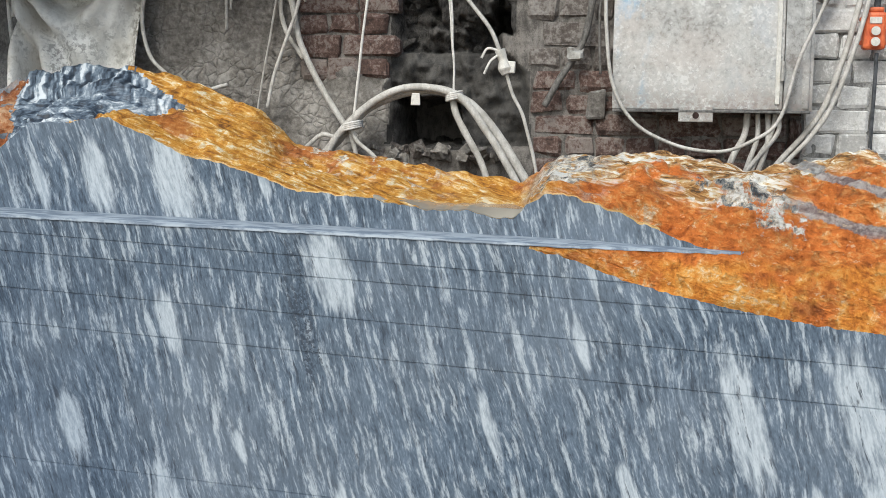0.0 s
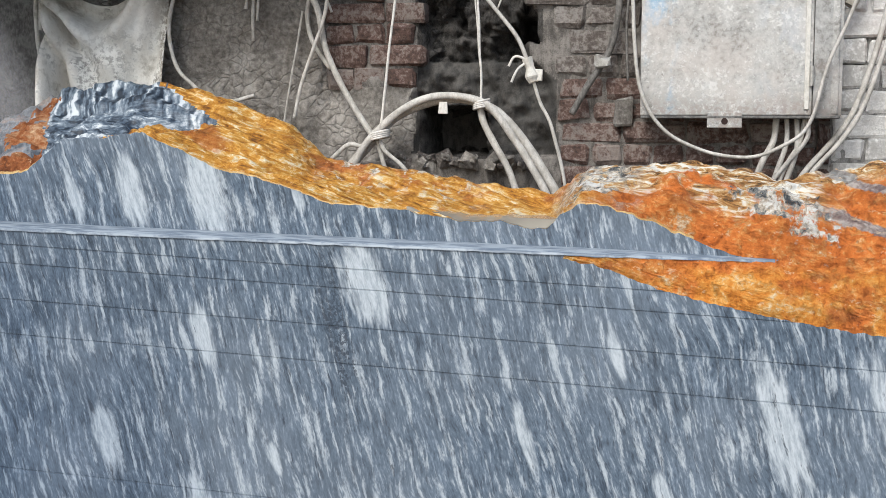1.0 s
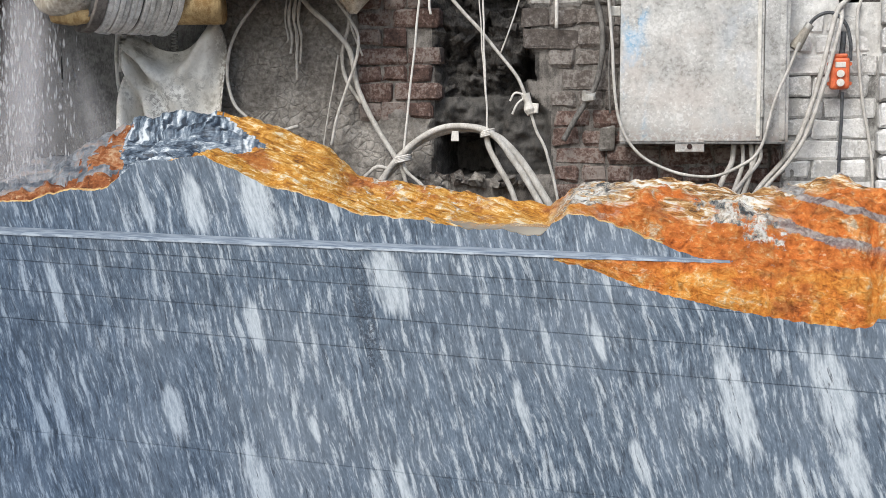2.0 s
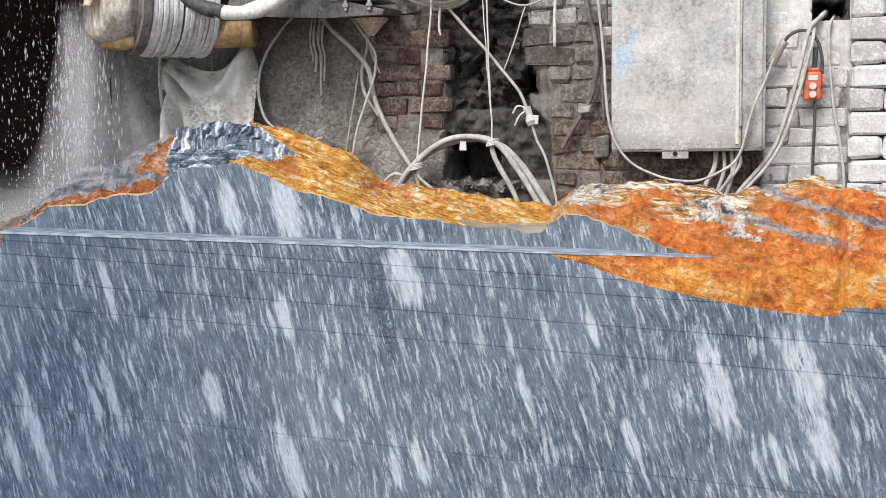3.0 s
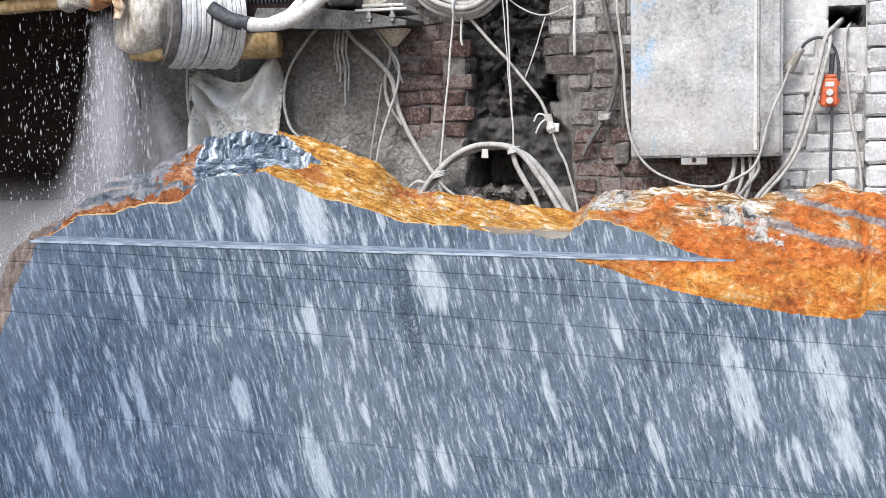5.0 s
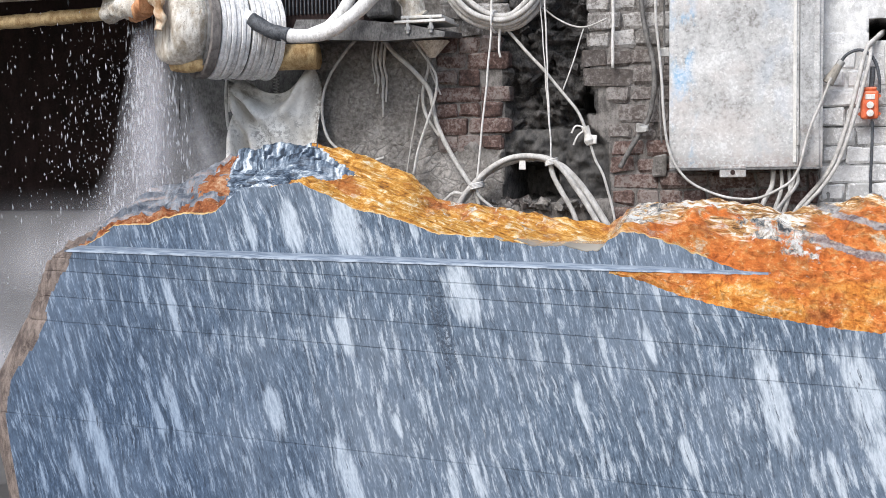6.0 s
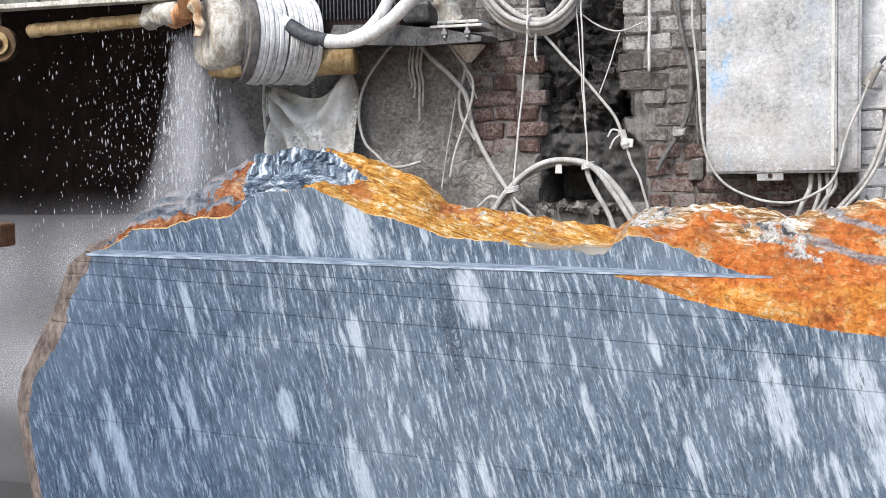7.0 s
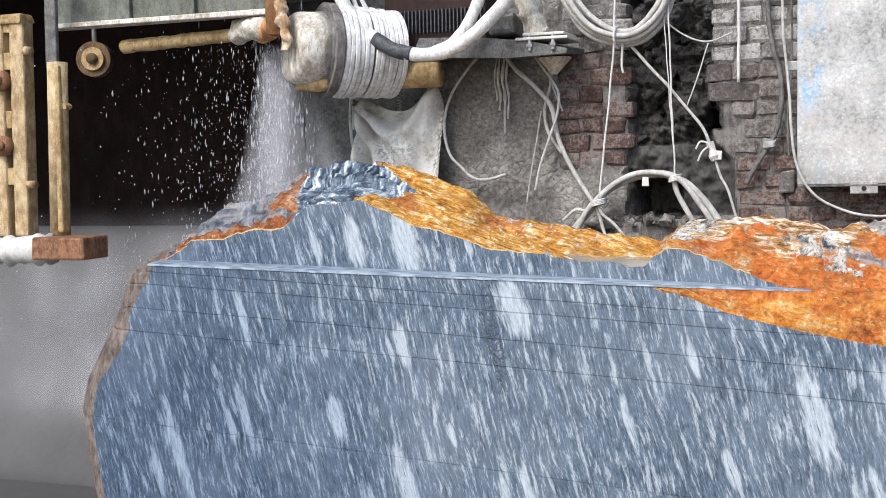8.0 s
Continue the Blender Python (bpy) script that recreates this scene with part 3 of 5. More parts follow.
# ---------------------------------------------------------------- ground and shed
def ground_sheet():
    xs = np.concatenate([np.linspace(-400, -12, 12), np.linspace(-10, 10, 60), np.linspace(12, 400, 12)])
    ys = np.concatenate([np.linspace(-400, -12, 12), np.linspace(-10, 10, 60), np.linspace(12, 400, 12)])
    verts = [(x, y, -0.01 + 0.012 * fbm(x * 0.8, y * 0.8, 0.3) - 0.0) for y in ys for x in xs]
    w = len(xs)
    faces = [(j * w + i, j * w + i + 1, (j + 1) * w + i + 1, (j + 1) * w + i) for j in range(len(ys) - 1) for i in range(w - 1)]
    ob = new("ground", mesh_of("ground", verts, faces, [GROUND]))
    tagged(ob, "grey slurry-covered yard ground", "ground", kind="structure")


def shed():
    """The dark bay beside the wall, with its back, side, roof and a low wet parapet."""
    # walls and roof are coloured near black for the unlit bay
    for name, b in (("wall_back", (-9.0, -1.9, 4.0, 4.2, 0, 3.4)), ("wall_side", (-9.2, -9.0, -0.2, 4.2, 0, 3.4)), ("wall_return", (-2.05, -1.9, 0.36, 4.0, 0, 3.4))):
        tagged(part(name, box_bm(*b, 0.01), NEAR_BLACK), "near-black wall of the saw bay, coloured for its shade", "wall", kind="structure")
    tagged(part("ceiling", box_bm(-9.2, -1.9, -0.3, 4.2, 3.4, 3.55, 0.01), NEAR_BLACK), "dark roof of the saw bay", "ceiling", kind="structure")
    # a smooth wet splash apron that rises to the back of the bay
    verts, faces = [], []
    for k in range(25):
        t = max(0, k - 1) / 23
        y, z = -0.04 + 1.66 * t - (0.9 if k == 0 else 0.0), -0.01 + 1.30 * math.sin(t * math.pi / 2) ** 1.25 - (0.06 if k == 0 else 0.0)
        for i in range(9):
            verts.append((-9.0 + 6.35 * i / 8, y, z))
    for k in range(24):
        for i in range(8):
            faces.append((k * 9 + i, k * 9 + i + 1, (k + 1) * 9 + i + 1, (k + 1) * 9 + i))
    ob = new("splash_apron", mesh_of("splash_apron", verts, faces, [CONCRETE]))
    ob.modifiers.new("thickness", "SOLIDIFY").thickness = 0.06
    tagged(ob, "smooth grey wet concrete splash apron", "apron", kind="structure")
    part_back = part("parapet", box_bm(-9.0, -2.6, 1.60, 1.80, 0, 1.28, 0.02), CONCRETE)
    tagged(part_back, "low smooth grey wet concrete parapet", "parapet", kind="structure")


# ---------------------------------------------------------------- the brick wall
HOLES = ((-1.147, -0.935, 1.38, 1.545), (-0.836, -0.768, 1.752, 1.838), (0.340, 0.462, 2.016, 2.090))


def cavity_edge(z):
    return curve_at(((1.3, -1.19), (1.48, -1.165), (1.62, -1.165), (1.9, -1.17), (2.2, -1.19)), z), curve_at(((1.3, -0.70), (1.62, -0.71), (1.70, -0.80), (1.86, -0.79), (2.2, -0.78)), z)


def wall_depth(x, z):
    """How far behind the brick faces the core of the wall lies at (x, z)."""
    y = 0.006 + 0.010 * fbm(x * 11, 0, z * 11)
    if 0.14 < x < 0.48:
        y = 0.008 - 0.013 * min(1.0, max(0.0, (z - 1.80) / 0.14)) + 0.012 * fbm(x * 9, 0, z * 9)
    if x < -1.47 + 0.03 * fbm(0, z * 6, 1) or (x < -1.1 and z < 1.60 + 0.10 * fbm(x * 5, 2, 3)):
        y = -0.012 + 0.016 * fbm(x * 7, 1.5, z * 7, 5)
        cell = noise.voronoi(Vector((x * 26 + 0.6 * fbm(x * 9, 4, z * 9), 0, z * 30)))[0]
        y += 0.006 * max(0.0, min(1.0, 0.5 + 2.0 * fbm(x * 3, 8, z * 3, 2))) * min(1.0, cell[0] * 1.5) ** 2 - 0.003
    a, b = cavity_edge(z)
    wob = 0.03 * fbm(x * 4, z * 8, 5)
    inside = min((x - a + wob) / 0.03, (b - x + wob) / 0.03)
    if inside > 0 and z > 1.385:
        k = min(1.0, inside)
        deep = 0.10 if z > 1.69 else 0.05
        y = y * (1 - k) + k * (deep + (0.06 * noise.cell(Vector((x * 12 + fbm(x * 9, z * 9, 1), 0, z * 15 + fbm(x * 8, 3, z * 8)))) if z > 1.69 else 0.0) + 0.045 * fbm(x * 14, z * 14, 7, 5) + (0.055 if z > 1.69 else 0.02) * (0.2 - abs(fbm(x * 20 + z * 9, z * 13 - x * 4, 3, 4))))
    for x0, x1, z0, z1 in HOLES:
        e = 0.010 * fbm(x * 20, z * 20, 9)
        k = min((x - x0 + e) / 0.012, (x1 - x + e) / 0.012, (z - z0 + e * 2) / 0.012, (z1 - z + e) / 0.012)
        if k > 0:
            y = y + min(1.0, k) * 0.33
    return y


def core_wall():
    xs = np.concatenate([np.linspace(-2.05, 0.6, 332), np.linspace(0.64, 4.5, 60)])
    zs = np.concatenate([np.linspace(-0.02, 1.1, 24), np.linspace(1.115, 2.35, 155), np.linspace(2.4, 3.4, 20)])
    w = len(xs)
    verts, faces, idx = [], [], []
    for z in zs:
        for x in xs:
            verts.append((x, wall_depth(x, z), z))
    for j in range(len(zs) - 1):
        for i in range(w - 1):
            faces.append((j * w + i, j * w + i + 1, (j + 1) * w + i + 1, (j + 1) * w + i))
            x, z = xs[i], zs[j]
            a, b = cavity_edge(z)
            # holes get the near-black rubble colour, shade painted in with their depth
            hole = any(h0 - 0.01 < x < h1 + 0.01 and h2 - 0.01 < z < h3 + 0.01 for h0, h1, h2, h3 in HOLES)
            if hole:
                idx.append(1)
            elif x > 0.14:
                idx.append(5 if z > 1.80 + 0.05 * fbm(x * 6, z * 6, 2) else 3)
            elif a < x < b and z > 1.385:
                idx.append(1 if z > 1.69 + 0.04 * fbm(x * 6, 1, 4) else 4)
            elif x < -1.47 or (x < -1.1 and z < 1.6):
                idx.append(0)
            else:
                idx.append(2)
    n = len(verts)
    x0, x1, z0, z1 = xs[0], xs[-1], zs[0], zs[-1]
    verts += [(x0, 0.36, z0), (x1, 0.36, z0), (x1, 0.36, z1), (x0, 0.36, z1)]
    top = [(len(zs) - 1) * w + i for i in range(w)]
    faces += [(n + 1, n, n + 3, n + 2), tuple([n + 3, *top, n + 2]), tuple([*[j * w for j in range(len(zs))][::-1], n, n + 3][::-1])]
    faces += [tuple([*[j * w + w - 1 for j in range(len(zs))], n + 2, n + 1])]
    idx += [2, 2, 2, 2]
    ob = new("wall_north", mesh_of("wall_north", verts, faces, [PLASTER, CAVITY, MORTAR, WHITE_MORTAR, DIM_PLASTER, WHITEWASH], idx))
    return tagged(ob, "crumbling brick wall with cracked mud render, broken cavity and whitewash", "wall", kind="structure")


def brick_meshes(length, height, depth, mat, worn, count=10):
    out = []
    for k in range(count):
        bm = box_bm(-length / 2, length / 2, 0, depth, 0, height, 0)
        bmesh.ops.bevel(bm, geom=bm.edges[:], offset=0.007 + 0.003 * (k % 3), segments=1, affect="EDGES")
        for v in bm.verts:
            if v.co.y < depth * 0.5:
                d = noise.noise_vector(v.co * 48 + Vector((k * 7.1 + length * 50, 0, 0)))
                v.co += Vector((d.x, d.y * 0.8, d.z)) * worn
        me = bpy.data.meshes.new("brick")
        bm.to_mesh(me)
        bm.free()
        me.materials.append(mat)
        out.append(me)
    return out


def brick_field(wall, rng, x0, x1, z0, z1, mat, y=0.0, pitch=0.080, worn=0.006, skip=None, length=0.238, gap=0.008):
    """Courses of stretchers and headers by turns."""
    h = pitch - gap
    long = brick_meshes(length - gap, h, 0.10, mat, worn)
    short = brick_meshes(length / 2 - gap, h, 0.10, mat, worn)
    rows = int((z1 - z0) / pitch + 0.5)
    for r in range(rows):
        step, kinds = (length, long) if r % 2 else (length / 2, short)
        x = x0 - (0.06 if r % 4 == 1 else 0.0)
        while x < x1 - 0.02:
            a, b = max(x, x0), min(x + step, x1)
            if b - a > 0.035:
                cx, cz = (a + b) / 2, z0 + r * pitch
                clear = all(not (b > h0 - 0.004 and a < h1 + 0.004 and cz + h > h2 and cz < h3) for h0, h1, h2, h3 in HOLES)
                if clear and not (skip and skip(cx, cz, rng)):
                    ob = new("brick", rng.choice(kinds))
                    ob.location = (cx + rng.uniform(-0.003, 0.003), y + rng.uniform(-0.004, 0.006), cz + rng.uniform(-0.002, 0.002))
                    ob.scale = ((b - a - gap) / (step - gap), 1, 1)
                    ob.rotation_euler = (rng.uniform(-0.02, 0.02), rng.uniform(-0.012, 0.012), rng.uniform(-0.02, 0.02))
                    ob.parent = wall
            x += step


def all_bricks(wall):
    rng = random.Random(4)
    brick_field(wall, rng, -1.47, -1.13, 1.60, 2.10, RED_BRICK, y=-0.008, pitch=0.0715, length=0.205, worn=0.015, gap=0.006, skip=lambda x, z, r: x > cavity_edge(z)[0] - 0.02 + r.uniform(-0.03, 0.09))
    brick_field(wall, rng, -1.45, -1.13, 2.10, 2.42, PALE_BRICK, y=-0.006, pitch=0.070, length=0.20, worn=0.014, skip=lambda x, z, r: x > cavity_edge(z)[0] - 0.02 + r.uniform(-0.03, 0.09))
    brick_field(wall, rng, -0.80, -0.44, 2.023, 2.42, PALE_BRICK, y=-0.008, pitch=0.077, length=0.21, worn=0.010, gap=0.005, skip=lambda x, z, r: x < cavity_edge(z)[1] - 0.01 + r.uniform(-0.03, 0.02))
    brick_field(wall, rng, -0.82, -0.44, 1.638, 2.023, GREY_BRICK, y=-0.008, pitch=0.077, length=0.21, worn=0.012, gap=0.006, skip=lambda x, z, r: x < cavity_edge(z)[1] - 0.01 + r.uniform(-0.03, 0.02))
    brick_field(wall, rng, -0.695, 0.15, 1.22, 1.638, RED_BRICK, y=-0.006, pitch=0.0696, length=0.20, worn=0.013, gap=0.006)
    brick_field(wall, rng, 0.15, 0.478, 1.22, 2.42, WHITE_BRICK, y=-0.004, pitch=0.076, length=0.20, worn=0.009, gap=0.003)
    brick_field(wall, rng, 0.48, 1.44, 1.10, 2.46, WHITE_BRICK, y=-0.07, pitch=0.092, worn=0.011, length=0.25, gap=0.004)


def broken_bricks(wall):
    """Sheared stubs of brick that stick out of the torn core of the wall."""
    rng = random.Random(31)
    kinds = []
    for k in range(8):
        bm = box_bm(-0.05, 0.05, -0.04, 0.06, -0.028, 0.028, 0.004)
        for v in bm.verts:
            v.co += noise.noise_vector(v.co * 30 + Vector((k * 5.3, 1, 2))) * 0.026
        me = bpy.data.meshes.new("broken_brick")
        bm.to_mesh(me)
        bm.free()
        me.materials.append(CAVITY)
        kinds.append(me)
    for k in range(110):
        z = rng.uniform(1.70, 2.36)
        a, b = cavity_edge(z)
        x = rng.uniform(a + 0.02, b - 0.02)
        if any(x > h0 - 0.06 and x < h1 + 0.06 and z > h2 - 0.05 and z < h3 + 0.05 for h0, h1, h2, h3 in HOLES):
            continue
        ob = new("broken_brick", rng.choice(kinds))
        ob.location = (x, wall_depth(x, z) + 0.012, z)
        ob.rotation_euler = (rng.uniform(-0.7, 0.5), rng.uniform(-0.9, 0.5), rng.uniform(-0.7, 0.7))
        f = rng.uniform(0.25, 0.62)
        ob.scale = (f, f, f * rng.uniform(0.5, 1.3))
        ob.parent = wall


# ---------------------------------------------------------------- the stone block
Z_TOP = ((-3.8, 1.10), (-3.26, 1.172), (-3.066, 1.269), (-2.88, 1.278), (-2.67, 1.323), (-2.50, 1.336), (-2.45, 1.374), (-2.364, 1.442), (-2.07, 1.458),
         (-1.80, 1.350), (-1.64, 1.314), (-1.41, 1.244), (-1.26, 1.238), (-1.02, 1.201), (-0.73, 1.186), (-0.69, 1.228), (-0.62, 1.252), (-0.55, 1.250), (-0.43, 1.213), (-0.21, 1.122), (-0.06, 1.100))
Z_SIL = ((-3.9, 0.95), (-3.63, 1.103), (-3.49, 1.205), (-3.31, 1.305), (-3.08, 1.445), (-2.92, 1.458), (-2.79, 1.512), (-2.62, 1.598), (-2.50, 1.634), (-2.36, 1.660), (-2.20, 1.650), (-2.01, 1.600), (-1.81, 1.546), (-1.70, 1.500),
         (-1.56, 1.388), (-1.37, 1.363), (-1.13, 1.326), (-0.79, 1.261), (-0.75, 1.278), (-0.70, 1.339), (-0.65, 1.368), (-0.31, 1.364), (0.03, 1.336), (0.32, 1.376), (0.55, 1.319), (1.2, 1.33))
Z_LOW = ((-0.67, 1.10), (-0.53, 1.07), (-0.40, 1.02), (-0.20, 0.974), (-0.03, 0.942), (0.16, 0.913), (0.34, 0.898), (0.40, 0.907), (0.42, 0.933), (0.56, 0.933), (1.2, 0.93))
LEFT = ((-0.25, -3.55), (-0.05, -3.562), (0.199, -3.61), (0.372, -3.635), (0.518, -3.622), (0.638, -3.54), (0.815, -3.42), (0.901, -3.385), (1.043, -3.325), (1.156, -3.254), (1.7, -3.25))
TIP = -0.06
PASSES = (1.056, 0.995, 0.876, 0.761, 0.309)
SLOPE = -0.038


def z_top(u):
    """Upper edge of the sawn face, nibbled where the crust broke away."""
    return curve_at(Z_TOP, u) + 0.012 * fbm(u * 6, 4.0, 8.0, 2) + 0.007 * fbm(u * 26, 1.0, 5.0, 3)


def z_ledge(u):
    return 1.1035 - 0.0165 * (u - TIP)


def ledge_depth(u):
    return 0.061 + 0.014 * max(0.0, TIP - u)


def low_edge(u):
    """Height at which the lower sawn face ends against the rust pocket."""
    zl = z_ledge(u)
    return min(zl, curve_at(Z_LOW, u) + 0.006 * fbm(u * 30, 0, 3)) if u > -0.67 else zl


def pocket(u, z, low):
    """Depth of the natural rust surface above the lower sawn face."""
    cleft = 0.05 * math.exp(-((u - 0.41) / 0.018) ** 2) * min(1.0, max(0.0, (z - low) / 0.05))
    return 0.061 * max(0.0, (z - low) / 0.16) ** 1.8 + cleft


def block_profile(u):
    """The outline of a cut through the block at u, from the foot of the sawn face to the back: (depth, height, kind)."""
    pts = []
    zl = z_ledge(u)
    low = low_edge(u)
    prev = 0.0
    cuts = sorted(a + SLOPE * (u + 1.5) for a in PASSES)
    z_from = -0.26
    for zc in cuts + [9.0]:
        top = min(zc, low)
        for k in range(6):
            pts.append((prev, z_from + (top - z_from) * k / 6.0, 0))
        if zc < low:
            pts += [(prev, zc - 0.0040, 0), (prev + 0.0052, zc - 0.0034, 0), (prev + 0.0052, zc - 0.0003, 0), (prev + 0.0018, zc + 0.0006, 0)]
            prev += 0.0018
            z_from = zc + 0.0008
        else:
            pts += [(prev, low, 0)] * 4
            z_from = low
    base = prev
    sil = curve_at(Z_SIL, u)
    tail = max(0.0, min(1.0, (u - TIP) / 0.12))
    for k in range(1, 9):
        z = low + (zl - low) * k / 8.0
        pts.append((base + pocket(u, z, low), z, 1 if zl - low > 0.006 else 0))
    front = base + pocket(u, zl, low)
    d = max(base + ledge_depth(u), front + 0.001)
    rise = 0.13 * max(0.0, d - front)
    top = max(z_top(u), zl + rise)
    if u < TIP:
        pts += [(front + 0.0005, zl, 2), (d, zl + rise, 2)]
        pts += [(d, zl + rise + (top - zl - rise) * k / 6.0, 0) for k in range(1, 7)]
        back = d
    else:
        pts += [(front + 0.0005, zl + 0.0005, 1), (front + 0.001, zl + 0.001, 1)]
        pts += [(front + 0.001 + 0.0008 * k, zl + 0.001 + 0.001 * k, 1) for k in range(1, 7)]
        back, top = front + 0.006, zl + 0.007
    # the natural skin over the top
    dip = math.exp(-((u + 0.93) / 0.20) ** 4)
    bowl = math.exp(-((u + 2.2) / 0.26) ** 4)
    for k in range(1, 41):
        t = 0.012 if k == 1 else (k - 1) / 39.0
        step_up = 0.74 * (t / 0.34) ** 0.9 if t < 0.34 else 0.74 + 0.26 * (t - 0.34) / 0.66
        stepped = max(0.0, min(1.0, (u + 0.60) / 0.2))
        soft = (1 - tail) * t ** (0.8 + 2.4 * dip + 0.7 * bowl) + tail * math.sin(t * math.pi / 2) ** 0.9
        lift = (1 - stepped) * soft + stepped * step_up
        pts.append((back + (0.47 - back + base) * t, top + (sil - top) * lift, 3))
    far = pts[-1][0]
    for k in range(1, 6):
        t = k / 5.0
        pts.append((far + 0.15 * t, sil - 0.12 * t * t - 0.02 * t, 3))
    pts.append((far + 0.16, -0.26, 3))
    return pts


def stone_block():
    thing = empty("stone_block", "grey-white streaked marble block with rusty orange natural crust, partly sawn", "stone block")
    thing.scale = (0.88, 0.88, 0.88)
    us = np.concatenate([np.linspace(-3.3, 0.7, 620), np.linspace(0.72, 1.2, 12)])
    prof = [block_profile(float(u)) for u in us]
    rows = len(prof[0])
    cols = []

    def skin(u, y, z, kind, strength=1.0):
        if kind in (1, 3):
            a = fbm(u * 4.5, y * 5, z * 7, 2)
            b = fbm(u * 22, y * 22, z * 30, 4)
            w = z + 0.33 * u
            c = abs(fbm(u * 3, y * 9, w * 18, 3)) - 0.22
            e = abs(fbm(u * 14 + 5, y * 20, w * 50, 3)) - 0.22
            k = 0.030 * a + 0.004 * b - 0.034 * c - 0.004 * e
            if kind == 1:
                k += 0.030 * (abs(fbm(u * 9, y * 9, z * 13, 3)) - 0.2)
            if kind == 3:
                jag = math.exp(-((u + 2.22) / 0.28) ** 4) + (0.7 if u < -2.6 else 0.0)
                k += jag * (0.020 * (0.25 - abs(fbm(u * 5, y * 14 + u * 3, z * 20, 3))) + 0.004 * fbm(u * 30, y * 40, z * 40, 3))
            if kind == 3 and u > -0.62:
                k += 0.030 * min(1.0, (u + 0.62) / 0.2) * (abs(fbm(u * 7, y * 9, z * 9, 4)) - 0.2)
            if kind == 3:
                k *= 1 - 0.9 * math.exp(-((u + 0.90) / 0.19) ** 4) * max(0.0, min(1.0, (0.46 - y) / 0.08))
            return u + 0.3 * k, y - 0.7 * k * strength, z + k * strength
        return u, y, z
    # rounded natural end at the low-x side
    first = prof[0]
    for back, out in ((0.95, 0.04), (0.65, 0.14), (0.42, 0.19), (0.25, 0.175), (0.14, 0.125), (0.06, 0.065)):
        col = []
        for y, z, kind in first:
            lo = curve_at(LEFT, z)
            shrink = max(0.0, z - 1.0) * out * 1.5
            p = skin(lo - out, max(y, 0.0) * (1 - back) + back * 0.62 if back < 0.9 else 0.62, z - shrink, 3, 1.2)
            col.append((p[0], max(p[1], 0.012), min(p[2], z)))
        cols.append((col, True))
    for u, pr in zip(us, prof):
        col = []
        fade = max(0.0, 1.0 - (u + 3.3) / 1.2)
        for i, (y, z, kind) in enumerate(pr):
            shift = (curve_at(LEFT, z) + 3.3) * fade if z < 1.25 else (curve_at(LEFT, 1.25) + 3.3) * fade * 0.3
            near = kind == 3 and pr[i - 1][2] != 3
            q = skin(u + shift, y, z, 0 if near else kind, (0.55 * (max(0.05, min(1.0, (z_ledge(u) - z) / 0.04)) if u < TIP else 1.0)) if kind == 1 else 1.0)
            col.append(q)
        cols.append((col, False))
    verts = [v for col, _ in cols for v in col]
    faces, idx = [], []
    for i in range(len(cols) - 1):
        end = cols[i][1]
        for j in range(rows - 1):
            faces.append((i * rows + j, i * rows + j + 1, (i + 1) * rows + j + 1, (i + 1) * rows + j))
            kind = prof[max(0, min(len(prof) - 1, i - 6))][j + 1][2]
            u = us[max(0, min(len(us) - 1, i - 6))]
            if end:
                m = 4
            elif kind == 3:
                t = (j - (rows - 47)) * 0.65
                q = t / 26.0
                wob = 0.05 * fbm(u * 12, q * 5, 4) + 0.02 * fbm(u * 40, q * 14, 1)
                right = -2.23 + 0.54 * q if q < 0.62 else -1.895 - 0.80 * (q - 0.62)
                broken = -2.455 - 0.16 * q + 0.6 * wob < u < right + 0.7 * wob
                shoulder = u < -2.69 + 0.04 * q + 1.4 * wob and q > 0.22 + 2 * wob
                torn = u < -2.40 and q > 0.10 and fbm(u * 9 - q * 5, q * 7, 6.0, 3) > 0.26
                m = 2 if broken else 5 if shoulder or torn else 1
                if m == 1 and t < 0.3 and u < -0.3:
                    m = 3
            elif kind == 1:
                m = 1 if u > -0.67 else 0
            else:
                zf = prof[max(0, min(len(prof) - 1, i - 6))][j][1]
                wide = max(0.0, min(1.0, (zf - 0.30) / 0.35))
                m = 4 if u < -3.292 + wide * (0.030 + 0.030 * fbm(zf * 5, 3.0, 1.0) + 0.014 * fbm(zf * 22, 7.0, 2.0)) and zf < z_ledge(u) - 0.01 else 0
            idx.append(m)
    last = (len(cols) - 1) * rows
    faces += [tuple(range(rows))[::-1], tuple(last + j for j in range(rows))]
    idx += [1, 0]
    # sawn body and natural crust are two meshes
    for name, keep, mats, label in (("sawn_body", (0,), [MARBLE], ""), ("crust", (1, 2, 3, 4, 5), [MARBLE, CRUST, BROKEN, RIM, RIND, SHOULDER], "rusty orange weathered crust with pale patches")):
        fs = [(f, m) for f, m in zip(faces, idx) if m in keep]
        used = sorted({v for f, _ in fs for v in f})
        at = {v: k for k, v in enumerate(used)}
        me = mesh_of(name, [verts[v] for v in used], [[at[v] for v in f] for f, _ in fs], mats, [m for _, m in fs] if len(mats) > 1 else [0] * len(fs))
        ob = new(name, me)
        ob.parent = thing
        tagged(ob, label)
        if name == "sawn_body":
            me.polygons.foreach_set("use_smooth", [False] * len(me.polygons))
    # water lying on the ledge and in the dip
    bm = bmesh.new()
    prev = None
    for u in np.linspace(-3.24, TIP - 0.004, 180):
        u = float(u)
        zl, low = z_ledge(u), low_edge(u)
        b = 0.0072
        f = b + pocket(u, zl, low)
        d = max(b + ledge_depth(u), f + 0.001)
        rise = 0.13 * (d - f)
